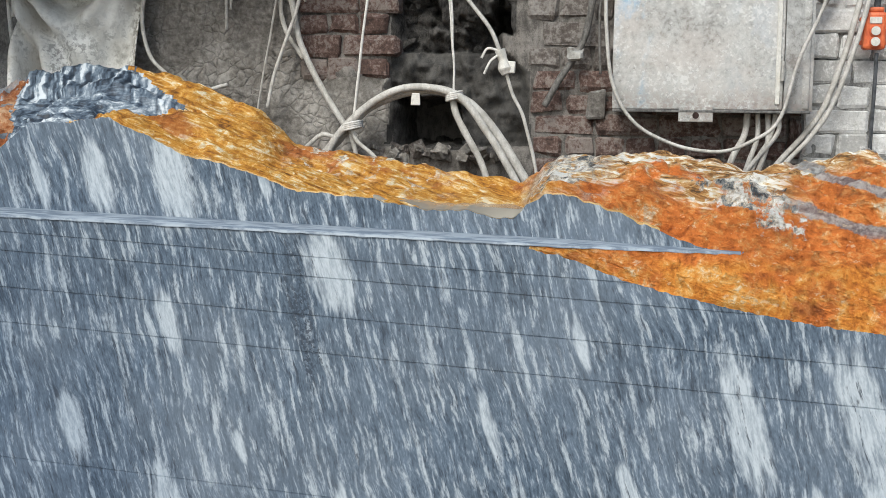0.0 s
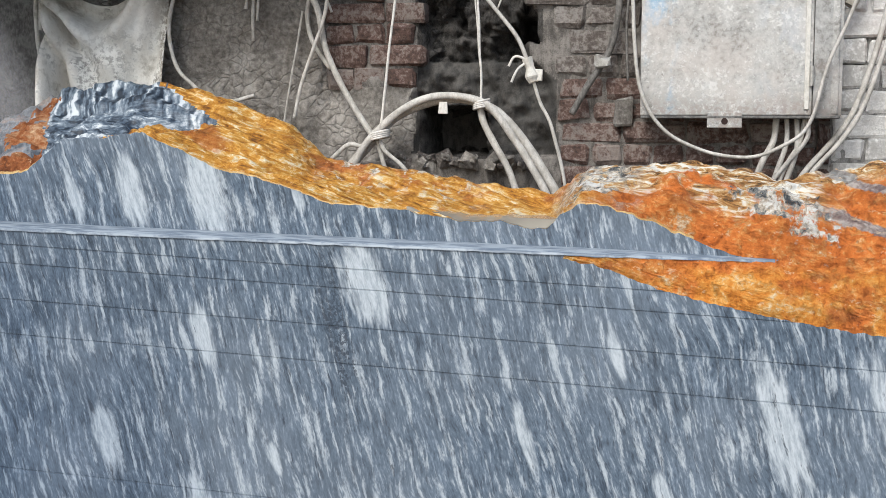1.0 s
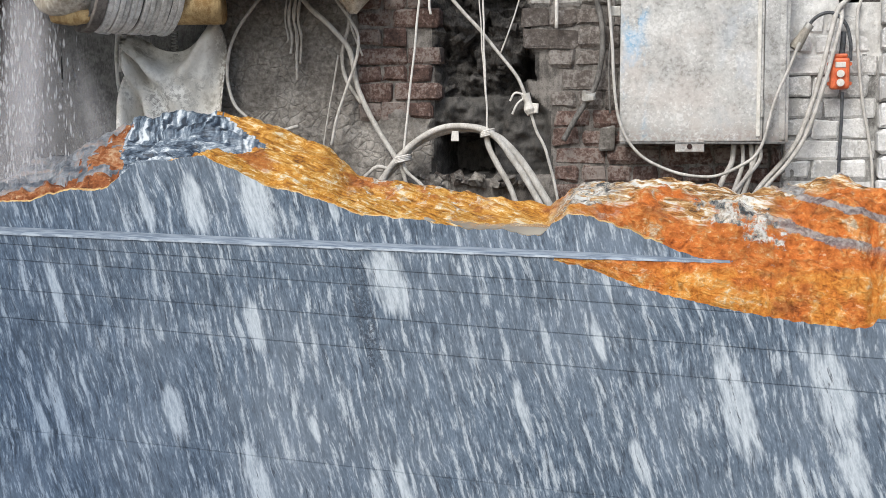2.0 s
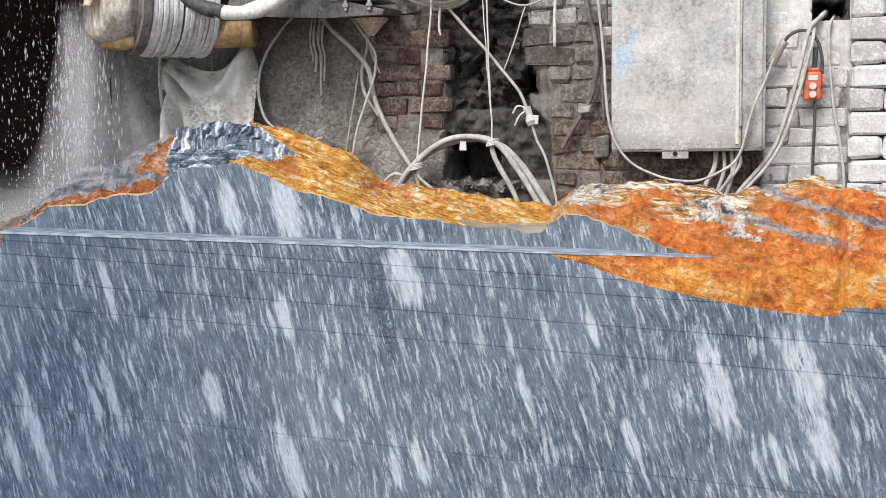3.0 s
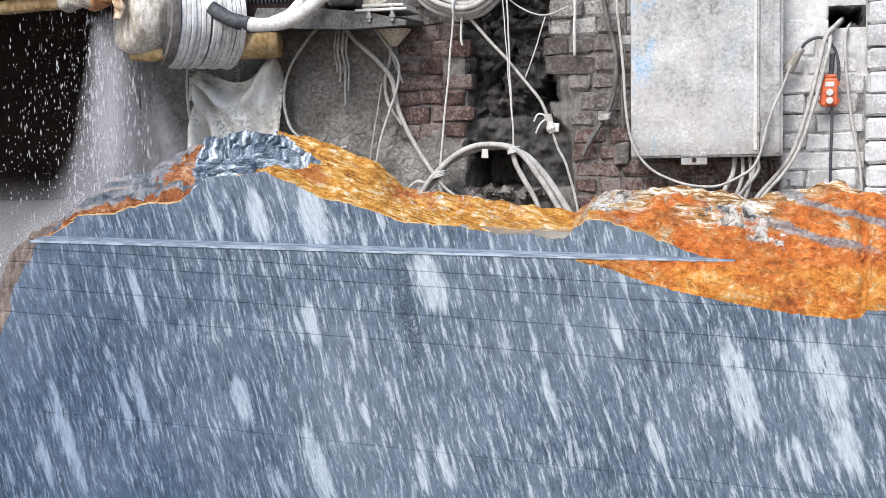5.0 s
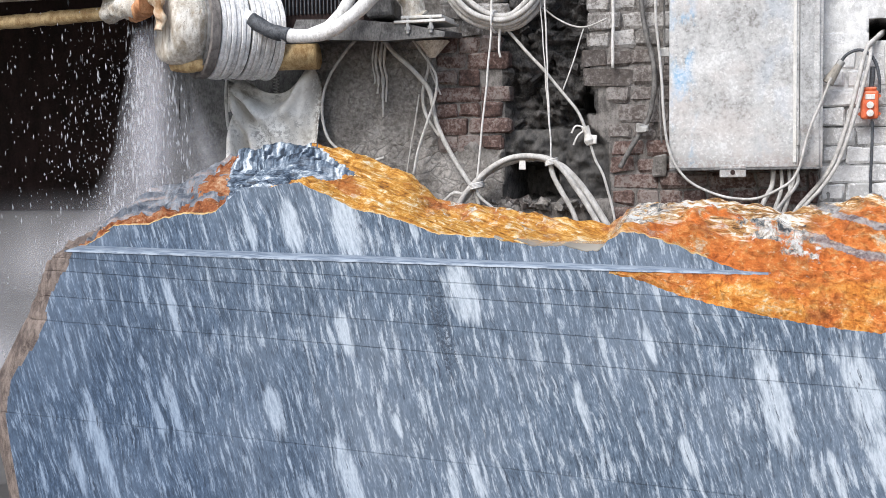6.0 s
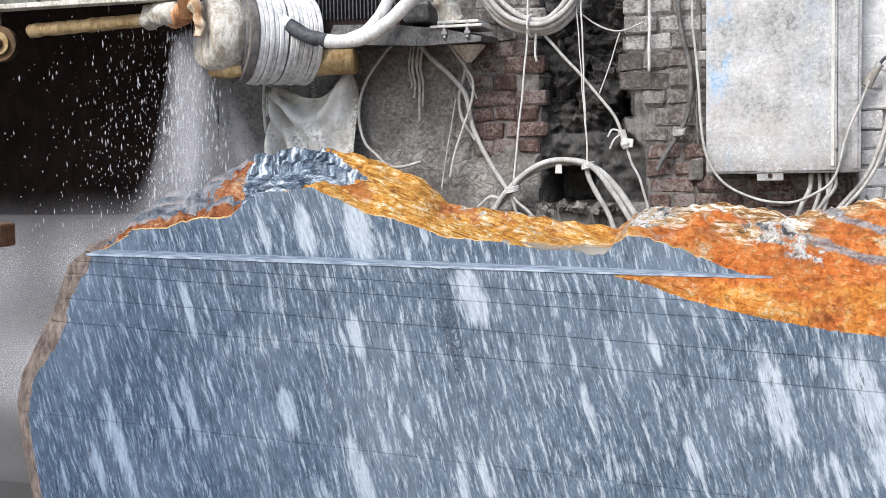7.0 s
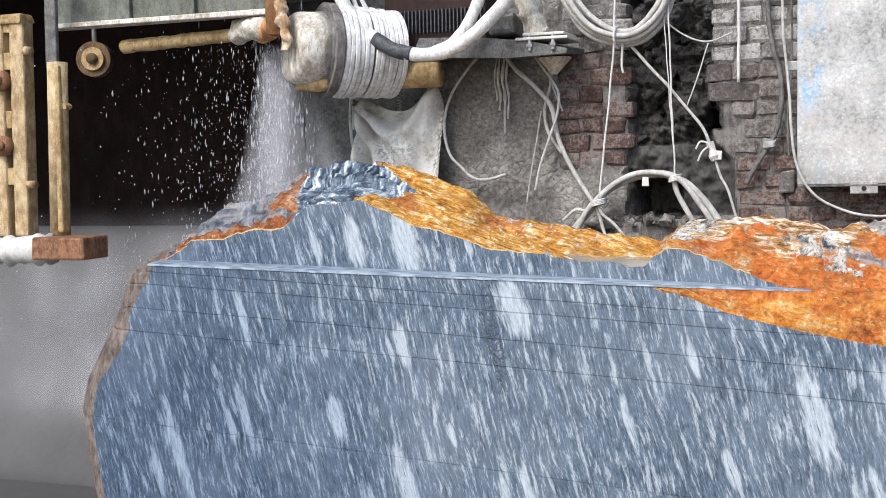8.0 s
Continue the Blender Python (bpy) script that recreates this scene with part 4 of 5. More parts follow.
        row = [bm.verts.new((u, f - 0.003 + 0.002 * fbm(u * 14, 0, 0), zl - 0.005 + 0.003 * fbm(u * 20, 3, 0))), bm.verts.new((u, f - 0.002, zl + 0.003)),
               bm.verts.new((u, (f + d) / 2, zl + 0.0045 + rise * 0.5)), bm.verts.new((u, d + 0.001, zl + 0.0055 + rise))]
        if prev:
            for k in range(3):
                bm.faces.new((prev[k], row[k], row[k + 1], prev[k + 1]))
        prev = row
    part("ledge_water", bm, LEDGE_WATER, thing, "milky water film on the sawn ledge", True)
    bm = bmesh.new()
    prev = None
    for u in np.linspace(-1.17, -0.70, 42):
        u = float(u)
        wide = 0.34 * max(0.02, 1 - abs((u + 0.93) / 0.245) ** 2.5)
        brim = z_top(u) if u < -0.76 else min(z_top(u), 1.204)
        row = [bm.verts.new((u, 0.0725 + ledge_depth(u) - 0.061 + wide * k / 6.0, max(1.207, brim + 0.010) if k else brim + 0.001)) for k in range(7)]
        if prev:
            for k in range(6):
                bm.faces.new((prev[k], row[k], row[k + 1], prev[k + 1]))
        prev = row
    part("pool", bm, POOL, thing, "shallow silty water in the dip", True)
    return thing


# ---------------------------------------------------------------- run
ground_sheet()
shed()
BLOCK = stone_block()
WALL = core_wall()
# ---------------------------------------------------------------- things on the wall
def cabinet():
    t = empty("electrical_cabinet", "scuffed pale grey steel electrical cabinet with blue paint traces", "cabinet")
    part("body", rough_bm(box_bm(-0.435, 0.150, -0.125, 0.018, 1.515, 2.42, 0.006), 0.002, 6), CABINET, t)
    bm = box_bm(-0.441, 0.070, -0.143, -0.127, 1.512, 2.42, 0.004)
    bmesh.ops.subdivide_edges(bm, edges=bm.edges[:], cuts=4, use_grid_fill=True)
    door = part("door", rough_bm(bm, 0.003, 5, 3), CABINET, t, "dented grey door")
    part("door_rim", box_bm(0.046, 0.060, -0.149, -0.1435, 1.53, 2.42, 0.002), PALE, door, "worn bare strip")
    bm = bmesh.new()
    vs = [bm.verts.new(p) for p in ((0.072, -0.145, 1.512), (0.160, -0.112, 1.510), (0.160, -0.112, 2.42), (0.072, -0.145, 2.42),
                                    (0.072, -0.128, 1.512), (0.160, -0.02, 1.510), (0.160, -0.02, 2.42), (0.072, -0.128, 2.42))]
    for f in ((0, 1, 2, 3), (1, 5, 6, 2), (5, 4, 7, 6), (4, 0, 3, 7), (4, 5, 1, 0), (3, 2, 6, 7)):
        bm.faces.new([vs[i] for i in f])
    part("side_flange", bm, CABINET, t, "slanted side flange with scratched paint")
    bm = box_bm(-0.238, -0.134, -0.150, -0.138, 1.474, 1.522, 0.003)
    tab = part("latch_tab", bm, CABINET, t, "bent lug with a bolt hole")
    # near-black disc stands for the shade in the bolt hole
    part("bolt_hole_shade", cyl_bm((-0.186, -0.1515, 1.494), (-0.186, -0.146, 1.494), 0.010, 14), NEAR_BLACK, tab)
    part("bottom_lip", rough_bm(box_bm(-0.438, 0.152, -0.150, -0.118, 1.503, 1.5115, 0.002), 0.002, 20), DARK_STEEL, t, "dark stained bottom lip")
    part("hinge", box_bm(-0.478, -0.440, -0.135, -0.115, 1.968, 2.004, 0.003), TIN, t)
    bm = cyl_bm((0.066, -0.153, 1.60), (0.066, -0.153, 1.66), 0.007, 10)
    part("hinge", bm, TIN, t)


def pendant_control():
    t = empty("pendant_control", "orange push-button hoist control hanging on a black cord", "hoist control")
    body = part("body", box_bm(0.304, 0.372, -0.085, -0.040, 1.699, 1.812, 0.010), ORANGE, t)
    part("cap", box_bm(0.312, 0.364, -0.080, -0.046, 1.811, 1.826, 0.005), ORANGE, t)
    part("label_plate", box_bm(0.321, 0.357, -0.0885, -0.084, 1.776, 1.796, 0.002), PALE, body, "blank pale plate")
    for z in (1.754, 1.722):
        b = part("button", cyl_bm((0.339, -0.097, z), (0.339, -0.083, z), 0.0135, 18), PALE, body, "pale push button")
        part("bezel", cyl_bm((0.339, -0.091, z), (0.339, -0.0845, z), 0.017, 18), ORANGE, b)
    for x in (0.302, 0.374):
        for z in (1.72, 1.79):
            part("lug", cyl_bm((x, -0.07, z), (x, -0.05, z), 0.007, 10), ORANGE, t)
    part("gland", cyl_bm((0.345, -0.062, 1.824), (0.350, -0.062, 1.905), 0.010, 12), BLACK_HOSE, t)
    part("cord", tube_bm(spline(((0.350, -0.062, 1.69), (0.349, -0.06, 1.58), (0.345, -0.06, 1.44), (0.346, -0.07, 1.30))), 0.006), BLACK_HOSE, t)
    part("loop", tube_bm(spline(((0.196, -0.07, 1.845), (0.214, -0.07, 1.90), (0.250, -0.07, 1.955), (0.305, -0.07, 1.972), (0.352, -0.07, 1.935), (0.372, -0.07, 1.87), (0.374, -0.07, 1.80))), 0.0065), BLACK_HOSE, t)
    plug = part("plug", rough_bm(cyl_bm((0.226, -0.068, 1.922), (0.178, -0.07, 1.845), 0.014, 14, r2=0.024), 0.002, 40), OCHRE_GREY, t, "grey plug connector")
    part("plug_collar", cyl_bm((0.232, -0.068, 1.932), (0.222, -0.068, 1.916), 0.016, 14), TIN, plug)


def cable(name, label, points, r, mat, y=-0.08, group="", seg=8, per=10, wobble=0.1, y1=None):
    """One cable that hangs before the wall, through (x, z) or (x, y, z) points."""
    n = len(points)
    pts = []
    for i, p in enumerate(points):
        if len(p) == 3:
            pts.append(p)
        else:
            yy = y if y1 is None else y + (y1 - y) * i / (n - 1)
            pts.append((p[0], yy, p[1]))
    line = spline(pts, per)
    line = [p + noise.noise_vector(p * 9) * 0.004 for p in line]
    ob = part(name, tube_bm(line, r * 0.76, seg, None, wobble), mat, None, label, True)
    return tagged(ob, label, "cable", group)


def cables():
    g = "cables on the wall"
    white = "dust-whitened electric cable hanging before the wall"
    cable("cable", "thick dusty cable looped in an arch over the hole", ((-1.40, 1.30), (-1.318, 1.394), (-1.216, 1.503), (-1.091, 1.555), (-0.968, 1.559), (-0.846, 1.488), (-0.70, 1.275), (-0.66, 1.18)), 0.021, CABLE, -0.10, g)
    cable("cable", "thick dusty cable running beside the arch", ((-1.36, 1.32), (-1.30, 1.42), (-1.20, 1.515), (-1.09, 1.566), (-0.96, 1.56), (-0.875, 1.505), (-0.735, 1.285), (-0.69, 1.18)), 0.016, CABLE, -0.135, g)
    cable("cable", "dusty cable bent down from the arch", ((-0.937, 1.55), (-0.925, 1.49), (-0.895, 1.429), (-0.835, 1.32), (-0.80, 1.2)), 0.015, CABLE, -0.12, g)
    cable("cable", white, ((-1.262, 1.43), (-1.315, 1.41), (-1.36, 1.415), (-1.42, 1.37)), 0.010, CABLE, -0.11, g)
    cable("cable", white, ((-1.262, 1.45), (-1.24, 1.40), (-1.18, 1.35), (-1.12, 1.27)), 0.009, CABLE, -0.13, g)
    cable("cable", white, ((-1.27, 1.45), (-1.255, 1.39), (-1.23, 1.31), (-1.20, 1.24)), 0.010, CABLE, -0.12, g)
    cable("string", "taut pale string tied round the cable arch", ((-1.180, 2.45), (-1.186, 2.116), (-1.222, 1.77), (-1.257, 1.442)), 0.006, THREAD, -0.13, g)
    cable("string", "taut pale string tied round the cable arch", ((-0.958, 2.45), (-0.952, 2.167), (-0.942, 1.812), (-0.931, 1.537)), 0.005, THREAD, -0.13, g)
    cable("string", "thin pale string beside another", ((-0.990, 2.45), (-0.972, 2.167), (-0.955, 1.90), (-0.934, 1.60)), 0.0035, THREAD, -0.12, g)
    for x, z, r in ((-0.932, 1.545, 0.020), (-1.258, 1.447, 0.024)):
        bm = bmesh.new()
        for k in range(4):
            ring = [Vector((x + 1.25 * r * math.cos(a), -0.118 + 1.5 * r * math.sin(a), z + 0.006 * k - 0.009 + 0.3 * r * math.cos(a))) for a in np.linspace(0, 2 * math.pi, 17)]
            tube_bm(ring, 0.0042, 6, bm)
        tagged(part("knot", bm, THREAD, None, "", True), "pale string knot wound round the cables", "knot", g)
    cable("cable", "pale cable hanging slantwise to a taped joint", ((-1.22, 2.19), (-1.131, 2.114), (-0.99, 1.955), (-0.845, 1.786), (-0.787, 1.672)), 0.009, CABLE, -0.09, g)
    cable("cable", "pale thin cable below a taped joint", ((-0.776, 1.625), (-0.75, 1.55), (-0.713, 1.475), (-0.673, 1.32), (-0.66, 1.2)), 0.0075, CABLE, -0.09, g)
    joint = empty("taped_joint", "pale taped cable joint with loose wire ends", "cable joint", g)
    part("tape", rough_bm(tube_bm(spline(((-0.794, -0.09, 1.690), (-0.782, -0.09, 1.655), (-0.772, -0.09, 1.615)), 6), 0.019, 10, None, 0.5), 0.004, 40), PALE, joint)
    part("flap", rough_bm(box_bm(-0.772, -0.742, -0.098, -0.086, 1.622, 1.655, 0.003), 0.006, 30), PALE, joint)
    for q in (((-0.79, -0.09, 1.685), (-0.83, -0.1, 1.695), (-0.85, -0.1, 1.665)), ((-0.79, -0.09, 1.68), (-0.82, -0.11, 1.655), (-0.84, -0.11, 1.615))):
        part("wire_end", tube_bm(spline(q, 6), 0.004, 6), THREAD, joint)
    cable("cable", white, ((-1.56, 2.10), (-1.514, 2.043), (-1.445, 1.94), (-1.442, 1.84), (-1.48, 1.725), (-1.520, 1.62), (-1.547, 1.50)), 0.008, CABLE, -0.10, g)
    cable("cable", white, ((-1.68, 2.08), (-1.63, 2.022), (-1.53, 1.93), (-1.475, 1.85), (-1.44, 1.70), (-1.37, 1.56), (-1.29, 1.44)), 0.014, CABLE, -0.07, g)
    cable("cable", white, ((-1.50, 2.08), (-1.485, 1.97), (-1.515, 1.85), (-1.495, 1.75), (-1.44, 1.66)), 0.010, CABLE, -0.05, g)
    cable("cable", white, ((-1.50, 2.06), (-1.465, 1.93), (-1.43, 1.84)), 0.006, CABLE, -0.06, g)
    cable("wire", "thin dusty wire hanging straight", ((-1.53, 1.85), (-1.55, 1.73), (-1.58, 1.58), (-1.60, 1.45)), 0.005, CABLE, -0.05, g)
    cable("cable", "dusty cable bowed beside the canvas", ((-1.80, 2.09), (-1.851, 2.041), (-1.933, 1.932), (-1.968, 1.784), (-1.946, 1.671), (-1.886, 1.608), (-1.83, 1.56), (-1.76, 1.553), (-1.68, 1.572)), 0.009, CABLE, -0.10, g)
    for i, (x, z) in enumerate(((-1.70, 1.755), (-1.72, 1.86), (-1.683, 1.82), (-1.735, 1.90))):
        cable("lime_drip", "pale crusted drip hanging on the render", ((x + 0.004, 2.10), (x - 0.006, 1.99), (x + 0.005, 1.92), (x, z)), 0.009 - 0.0012 * i, CABLE, -0.055, "lime drips", wobble=0.7)
    cable("cable", "thin white cable sagging under the cabinet", ((-0.50, 2.45), (-0.493, 2.15), (-0.475, 1.95), (-0.462, 1.77), (-0.441, 1.591), (-0.371, 1.473), (-0.255, 1.407), (-0.117, 1.384), (-0.004, 1.425), (0.062, 1.493), (0.11, 1.66), (0.19, 1.86)), 0.0075, CABLE, -0.165, g)
    cable("cable", "thick white strip of cable hanging by the cabinet", ((-0.684, 2.45), (-0.681, 2.157), (-0.682, 1.935)), 0.009, THREAD, -0.05, g)
    cable("conduit", "grey rubber conduit running down the bricks", ((-0.575, 2.45), (-0.559, 2.152), (-0.522, 1.98), (-0.510, 1.90), (-0.516, 1.803), (-0.545, 1.70), (-0.61, 1.60), (-0.655, 1.52)), 0.014, DARK_CABLE, -0.045, g)
    cable("wire", "grey wire hanging beside the cabinet hinge", ((-0.472, 2.45), (-0.47, 2.0), (-0.487, 1.80), (-0.478, 1.62)), 0.0055, DARK_CABLE, -0.06, g)
    bm = rough_bm(box_bm(-0.580, -0.538, -0.070, -0.030, 1.660, 1.700, 0.010), 0.016, 33)
    tagged(part("cable_clip", bm, TIN), "crumpled pale clip holding the conduit", "clip", g)
    bm = rough_bm(box_bm(-0.515, -0.462, -0.03, 0.0, 1.48, 1.57, 0.010), 0.012, 18)
    tagged(part("mortar_lump", bm, PALE_BRICK), "pale lump of mortar stuck on the bricks", "mortar lump")
    cable("wire", "thin pale wire slung from the cable coil", ((-0.98, 2.20), (-0.916, 2.150), (-0.85, 2.115), (-0.784, 2.109), (-0.70, 2.14)), 0.005, CABLE, -0.08, g)
    cable("wire", "thin pale wire tied to the slanting cable", ((-0.796, 2.10), (-0.83, 2.0), (-0.888, 1.84)), 0.004, CABLE, -0.09, g)
    cable("cable", "bundle strand leaving the wall hole", ((0.40, 0.10, 2.06), (0.37, -0.02, 2.03), (0.321, -0.07, 1.964), (0.28, -0.08, 1.786), (0.245, -0.08, 1.66), (0.206, -0.08, 1.538), (0.14, -0.08, 1.43), (0.05, -0.08, 1.32), (0.0, -0.08, 1.2)), 0.012, CABLE, -0.08, g)
    cable("cable", "bundle strand leaving the wall hole", ((0.40, 0.10, 2.05), (0.35, -0.02, 2.00), (0.336, -0.09, 1.93), (0.30, -0.10, 1.78), (0.262, -0.1, 1.65), (0.225, -0.1, 1.54), (0.16, -0.1, 1.43), (0.07, -0.1, 1.32), (0.03, -0.1, 1.2)), 0.010, CABLE, -0.08, g)
    cable("cable", "grey cable straight down the whitewash", ((0.43, 0.10, 2.04), (0.41, -0.01, 2.01), (0.398, -0.03, 1.96), (0.404, -0.03, 1.84), (0.425, -0.03, 1.66), (0.458, -0.03, 1.468), (0.47, -0.03, 1.25)), 0.008, CABLE, -0.03, g)
    for a, b, r in (((-0.03, 1.505), (-0.07, 1.36), 0.013), ((0.0, 1.505), (-0.02, 1.35), 0.010), ((0.03, 1.505), (0.015, 1.34), 0.011), ((0.055, 1.505), (0.0, 1.35), 0.009)):
        cable("cable", "short dusty cable from the cabinet's underside", (a, ((a[0] + b[0]) / 2 + 0.015, (a[1] + b[1]) / 2), b, (b[0] - 0.06, b[1] - 0.16)), r, CABLE, -0.10, g)
    cable("cable", "short curved cable under the cabinet", ((0.06, 1.505), (0.068, 1.46), (0.05, 1.42), (-0.004, 1.356), (-0.07, 1.27)), 0.009, CABLE, -0.11, g)
    # the wound coil
    coil = empty("cable_coil", "wound coil of dusty cable hanging on the wall", "cable coil")
    rng = random.Random(8)
    for k in range(7):
        o = 0.012 * k
        q = ((-1.43 + o, 2.42), (-1.40 + o * 0.9, 2.30), (-1.29 + o * 0.8, 2.16 + o * 0.5), (-1.12, 2.115 + o * 0.7), (-1.00 - o * 0.6, 2.18 + o * 0.3), (-0.94 - o * 0.5, 2.30), (-0.92 - o * 0.4, 2.44))
        part("strand", tube_bm(spline([(x + rng.uniform(-0.008, 0.008), -0.10 - 0.018 * (k % 4), z + rng.uniform(-0.006, 0.006)) for x, z in q], 10), 0.012, 8, None, 0.1), CABLE, coil, "", True)
    part("tie", tube_bm([Vector((-1.17 + 0.005 * math.cos(a), -0.125 + 0.055 * math.cos(a), 2.14 + 0.045 * math.sin(a))) for a in np.linspace(0, 2 * math.pi, 17)], 0.005, 6), THREAD, coil)
    cable("string", "loose pale string end below the cable coil", ((-1.15, 2.12), (-1.155, 2.03), (-1.148, 1.99)), 0.007, THREAD, -0.12, g)
    # pale tag on the arch
    bm = rough_bm(box_bm(-1.062, -1.034, -0.165, -0.159, 1.515, 1.552, 0.002), 0.004, 30)
    tagged(part("cable_tag", bm, PALE), "small pale scrap stuck on the cable arch", "tag")


def rubble():
    """Broken brick and mortar lying in the openings and along the foot of the cavity."""
    rng = random.Random(12)
    for k in range(60):
        x = rng.uniform(-1.32, -0.78)
        s = rng.uniform(0.007, 0.018) if k % 5 else 0.024
        bm = box_bm(-s, s, -s, s, -s * 0.6, s * 0.6, s * 0.15)
        rough_bm(bm, s * 0.9, 24, k * 1.7)
        ob = part("rubble_piece", bm, PLASTER if k % 3 else GREY_BRICK)
        ob.location = (x, rng.uniform(-0.05, 0.04), 1.368 - 0.03 * abs(x + 1.05) + rng.uniform(-0.02, 0.012))
        ob.rotation_euler = (rng.uniform(-0.6, 0.6), rng.uniform(-0.6, 0.6), rng.uniform(0, 6))
        tagged(ob, "small broken lump of mortar in the wall's cavity", "rubble", "rubble in the cavity")


# ---------------------------------------------------------------- the saw's water head
def saw_head():
    t = empty("saw_head", "slurry-caked saw head with water pipe, bellows and hoses", "saw machine")
    house = part("housing", rough_bm(box_bm(-3.70, -2.56, -0.52, 0.10, 2.42, 3.40, 0.012), 0.004, 4), GREEN, t, "faded green slurry-streaked housing")
    part("front_plate", rough_bm(box_bm(-3.70, -2.56, -0.55, -0.522, 2.294, 3.40, 0.004), 0.004, 4), GREEN, house)
    part("flange", rough_bm(box_bm(-3.72, -2.55, -0.585, -0.515, 2.270, 2.293, 0.004), 0.006, 14), CREAM, house, "cream caked lower flange")
    for x in (-3.32, -2.98):
        part("rib", rough_bm(box_bm(x - 0.03, x + 0.03, -0.574, -0.5525, 2.294, 3.38, 0.004), 0.003, 12), GREEN, house)
    pipe = part("pipe", rough_bm(tube_bm(spline(((-3.40, -0.47, 2.186), (-3.1, -0.47, 2.196), (-2.78, -0.47, 2.208)), 14), 0.030, 14, None, 0.15), 0.003, 30), OCHRE, t, "ochre spray pipe", True)
    part("cake", rough_bm(tube_bm(spline(((-2.80, -0.47, 2.21), (-2.72, -0.51, 2.225), (-2.64, -0.56, 2.215), (-2.58, -0.60, 2.205)), 14), 0.045, 18, None, 0.25), 0.013, 28, 2), CREAM, pipe, "thick lime cake round the pipe", True)
    riser = part("riser", rough_bm(cyl_bm((-2.525, -0.63, 2.175), (-2.515, -0.63, 3.3), 0.036, 16), 0.003, 20), ORANGE_RUST, t, "rusty orange riser pipe", True)
    part("elbow", rough_bm(tube_bm(spline(((-2.66, -0.52, 2.205), (-2.59, -0.58, 2.195), (-2.525, -0.63, 2.21)), 8), 0.042, 14, None, 0.3), 0.008, 30), ORANGE_RUST, riser, "", True)
    bm = rough_bm(tube_bm(spline(((-2.485, -0.64, 2.31), (-2.47, -0.65, 2.22), (-2.455, -0.65, 2.15), (-2.46, -0.65, 2.10)), 14), 0.027, 16, None, 0.35, 0.6), 0.012, 34, 5)
    part("drip_cake", bm, STAINED_CAKE, riser, "dripping cream lime cake", True)
    axis = Vector((0.70, 0.71, -0.03)).normalized()
    c = Vector((-2.503, -0.542, 2.125))
    bm = bmesh.new()
    side = axis.cross(Vector((0, 0, 1))).normalized()
    up = side.cross(axis)
    rings = []
    for d, r in ((0.006, 0.03), (0.0, 0.085), (0.002, 0.128), (0.014, 0.148), (0.04, 0.156), (0.09, 0.162), (0.142, 0.164)):
        rings.append([bm.verts.new(c + axis * d + (side * math.cos(2 * math.pi * i / 40) + up * math.sin(2 * math.pi * i / 40)) * r) for i in range(40)])
    for lo, hi in zip(rings, rings[1:]):
        for i in range(40):
            bm.faces.new((lo[i], lo[(i + 1) % 40], hi[(i + 1) % 40], hi[i]))
    bm.faces.new(rings[0][::-1])
    bm.faces.new(rings[-1])
    hub = part("hub", rough_bm(bm, 0.007, 16), CREAM, t, "cream caked rounded hub", True)
    bm = bmesh.new()
    bmesh.ops.create_icosphere(bm, subdivisions=3, radius=0.05)
    for v in bm.verts:
        v.co = Vector((v.co.x * 1.8, v.co.y * 0.8, v.co.z * 0.9)) + c + axis * 0.10 - up * 0.142 + side * 0.03
    part("ochre_cake", rough_bm(bm, 0.012, 30, 4), OCHRE, hub, "ochre lime crust on the hub's rim", True)
    for k in range(14):
        a = c + axis * (0.146 + 0.0215 * k + (0.024 if k else 0.0) + (0.008 if k > 6 else 0.0))
        r = 0.203 - 0.0010 * k + (0.003, -0.001, 0.001, 0.004, -0.002)[k % 5]
        bm = cyl_bm(a, a + axis * (0.040 if k == 0 else (0.0198, 0.0205, 0.0188)[k % 3]), r, 56)
        bmesh.ops.bevel(bm, geom=[e for e in bm.edges if e.calc_face_angle(0) > 1.0], offset=0.003, segments=1, affect="EDGES")
        part("bellows_ring", rough_bm(bm, 0.003, 9, k), RUBBER if k else GRIME, t, "dusty ribbed bellows ring" if k else "wide grimy brown collar ring")
    part("bellows_core", cyl_bm(c + axis * 0.14, c + axis * 0.47, 0.184, 48), DARK_STEEL, t, "", True)
    part("spindle_tube", rough_bm(cyl_bm((-2.26, -0.26, 2.012), (-1.925, -0.25, 2.010), 0.056, 28), 0.003, 18), OCHRE, t, "ochre spindle tube", True)
    grille = part("grille", box_bm(-2.22, -1.74, -0.17, -0.02, 2.13, 2.60, 0.006), NEAR_BLACK, t, "dark ribbed motor casing")
    for k in range(26):
        x = -2.205 + k * 0.0178
        part("fin", box_bm(x, x + 0.006, -0.19, -0.1705, 2.20, 2.30, 0.0015), BLACK_HOSE, grille)
    part("casing_foot", rough_bm(box_bm(-2.24, -1.72, -0.24, -0.03, 2.085, 2.13, 0.006), 0.003, 14), DARK_STEEL, t)
    hose = part("hose", tube_bm(spline(((-2.40, -0.44, 2.55), (-2.31, -0.44, 2.352), (-2.25, -0.44, 2.255), (-2.163, -0.44, 2.168), (-2.06, -0.44, 2.105), (-1.969, -0.44, 2.081), (-1.88, -0.44, 2.078), (-1.803, -0.44, 2.091), (-1.71, -0.44, 2.14), (-1.627, -0.44, 2.208), (-1.55, -0.42, 2.30), (-1.49, -0.40, 2.45)), 8), 0.029, 14, None, 0.08), HOSE, t, "slurry-whitened water hose", True)
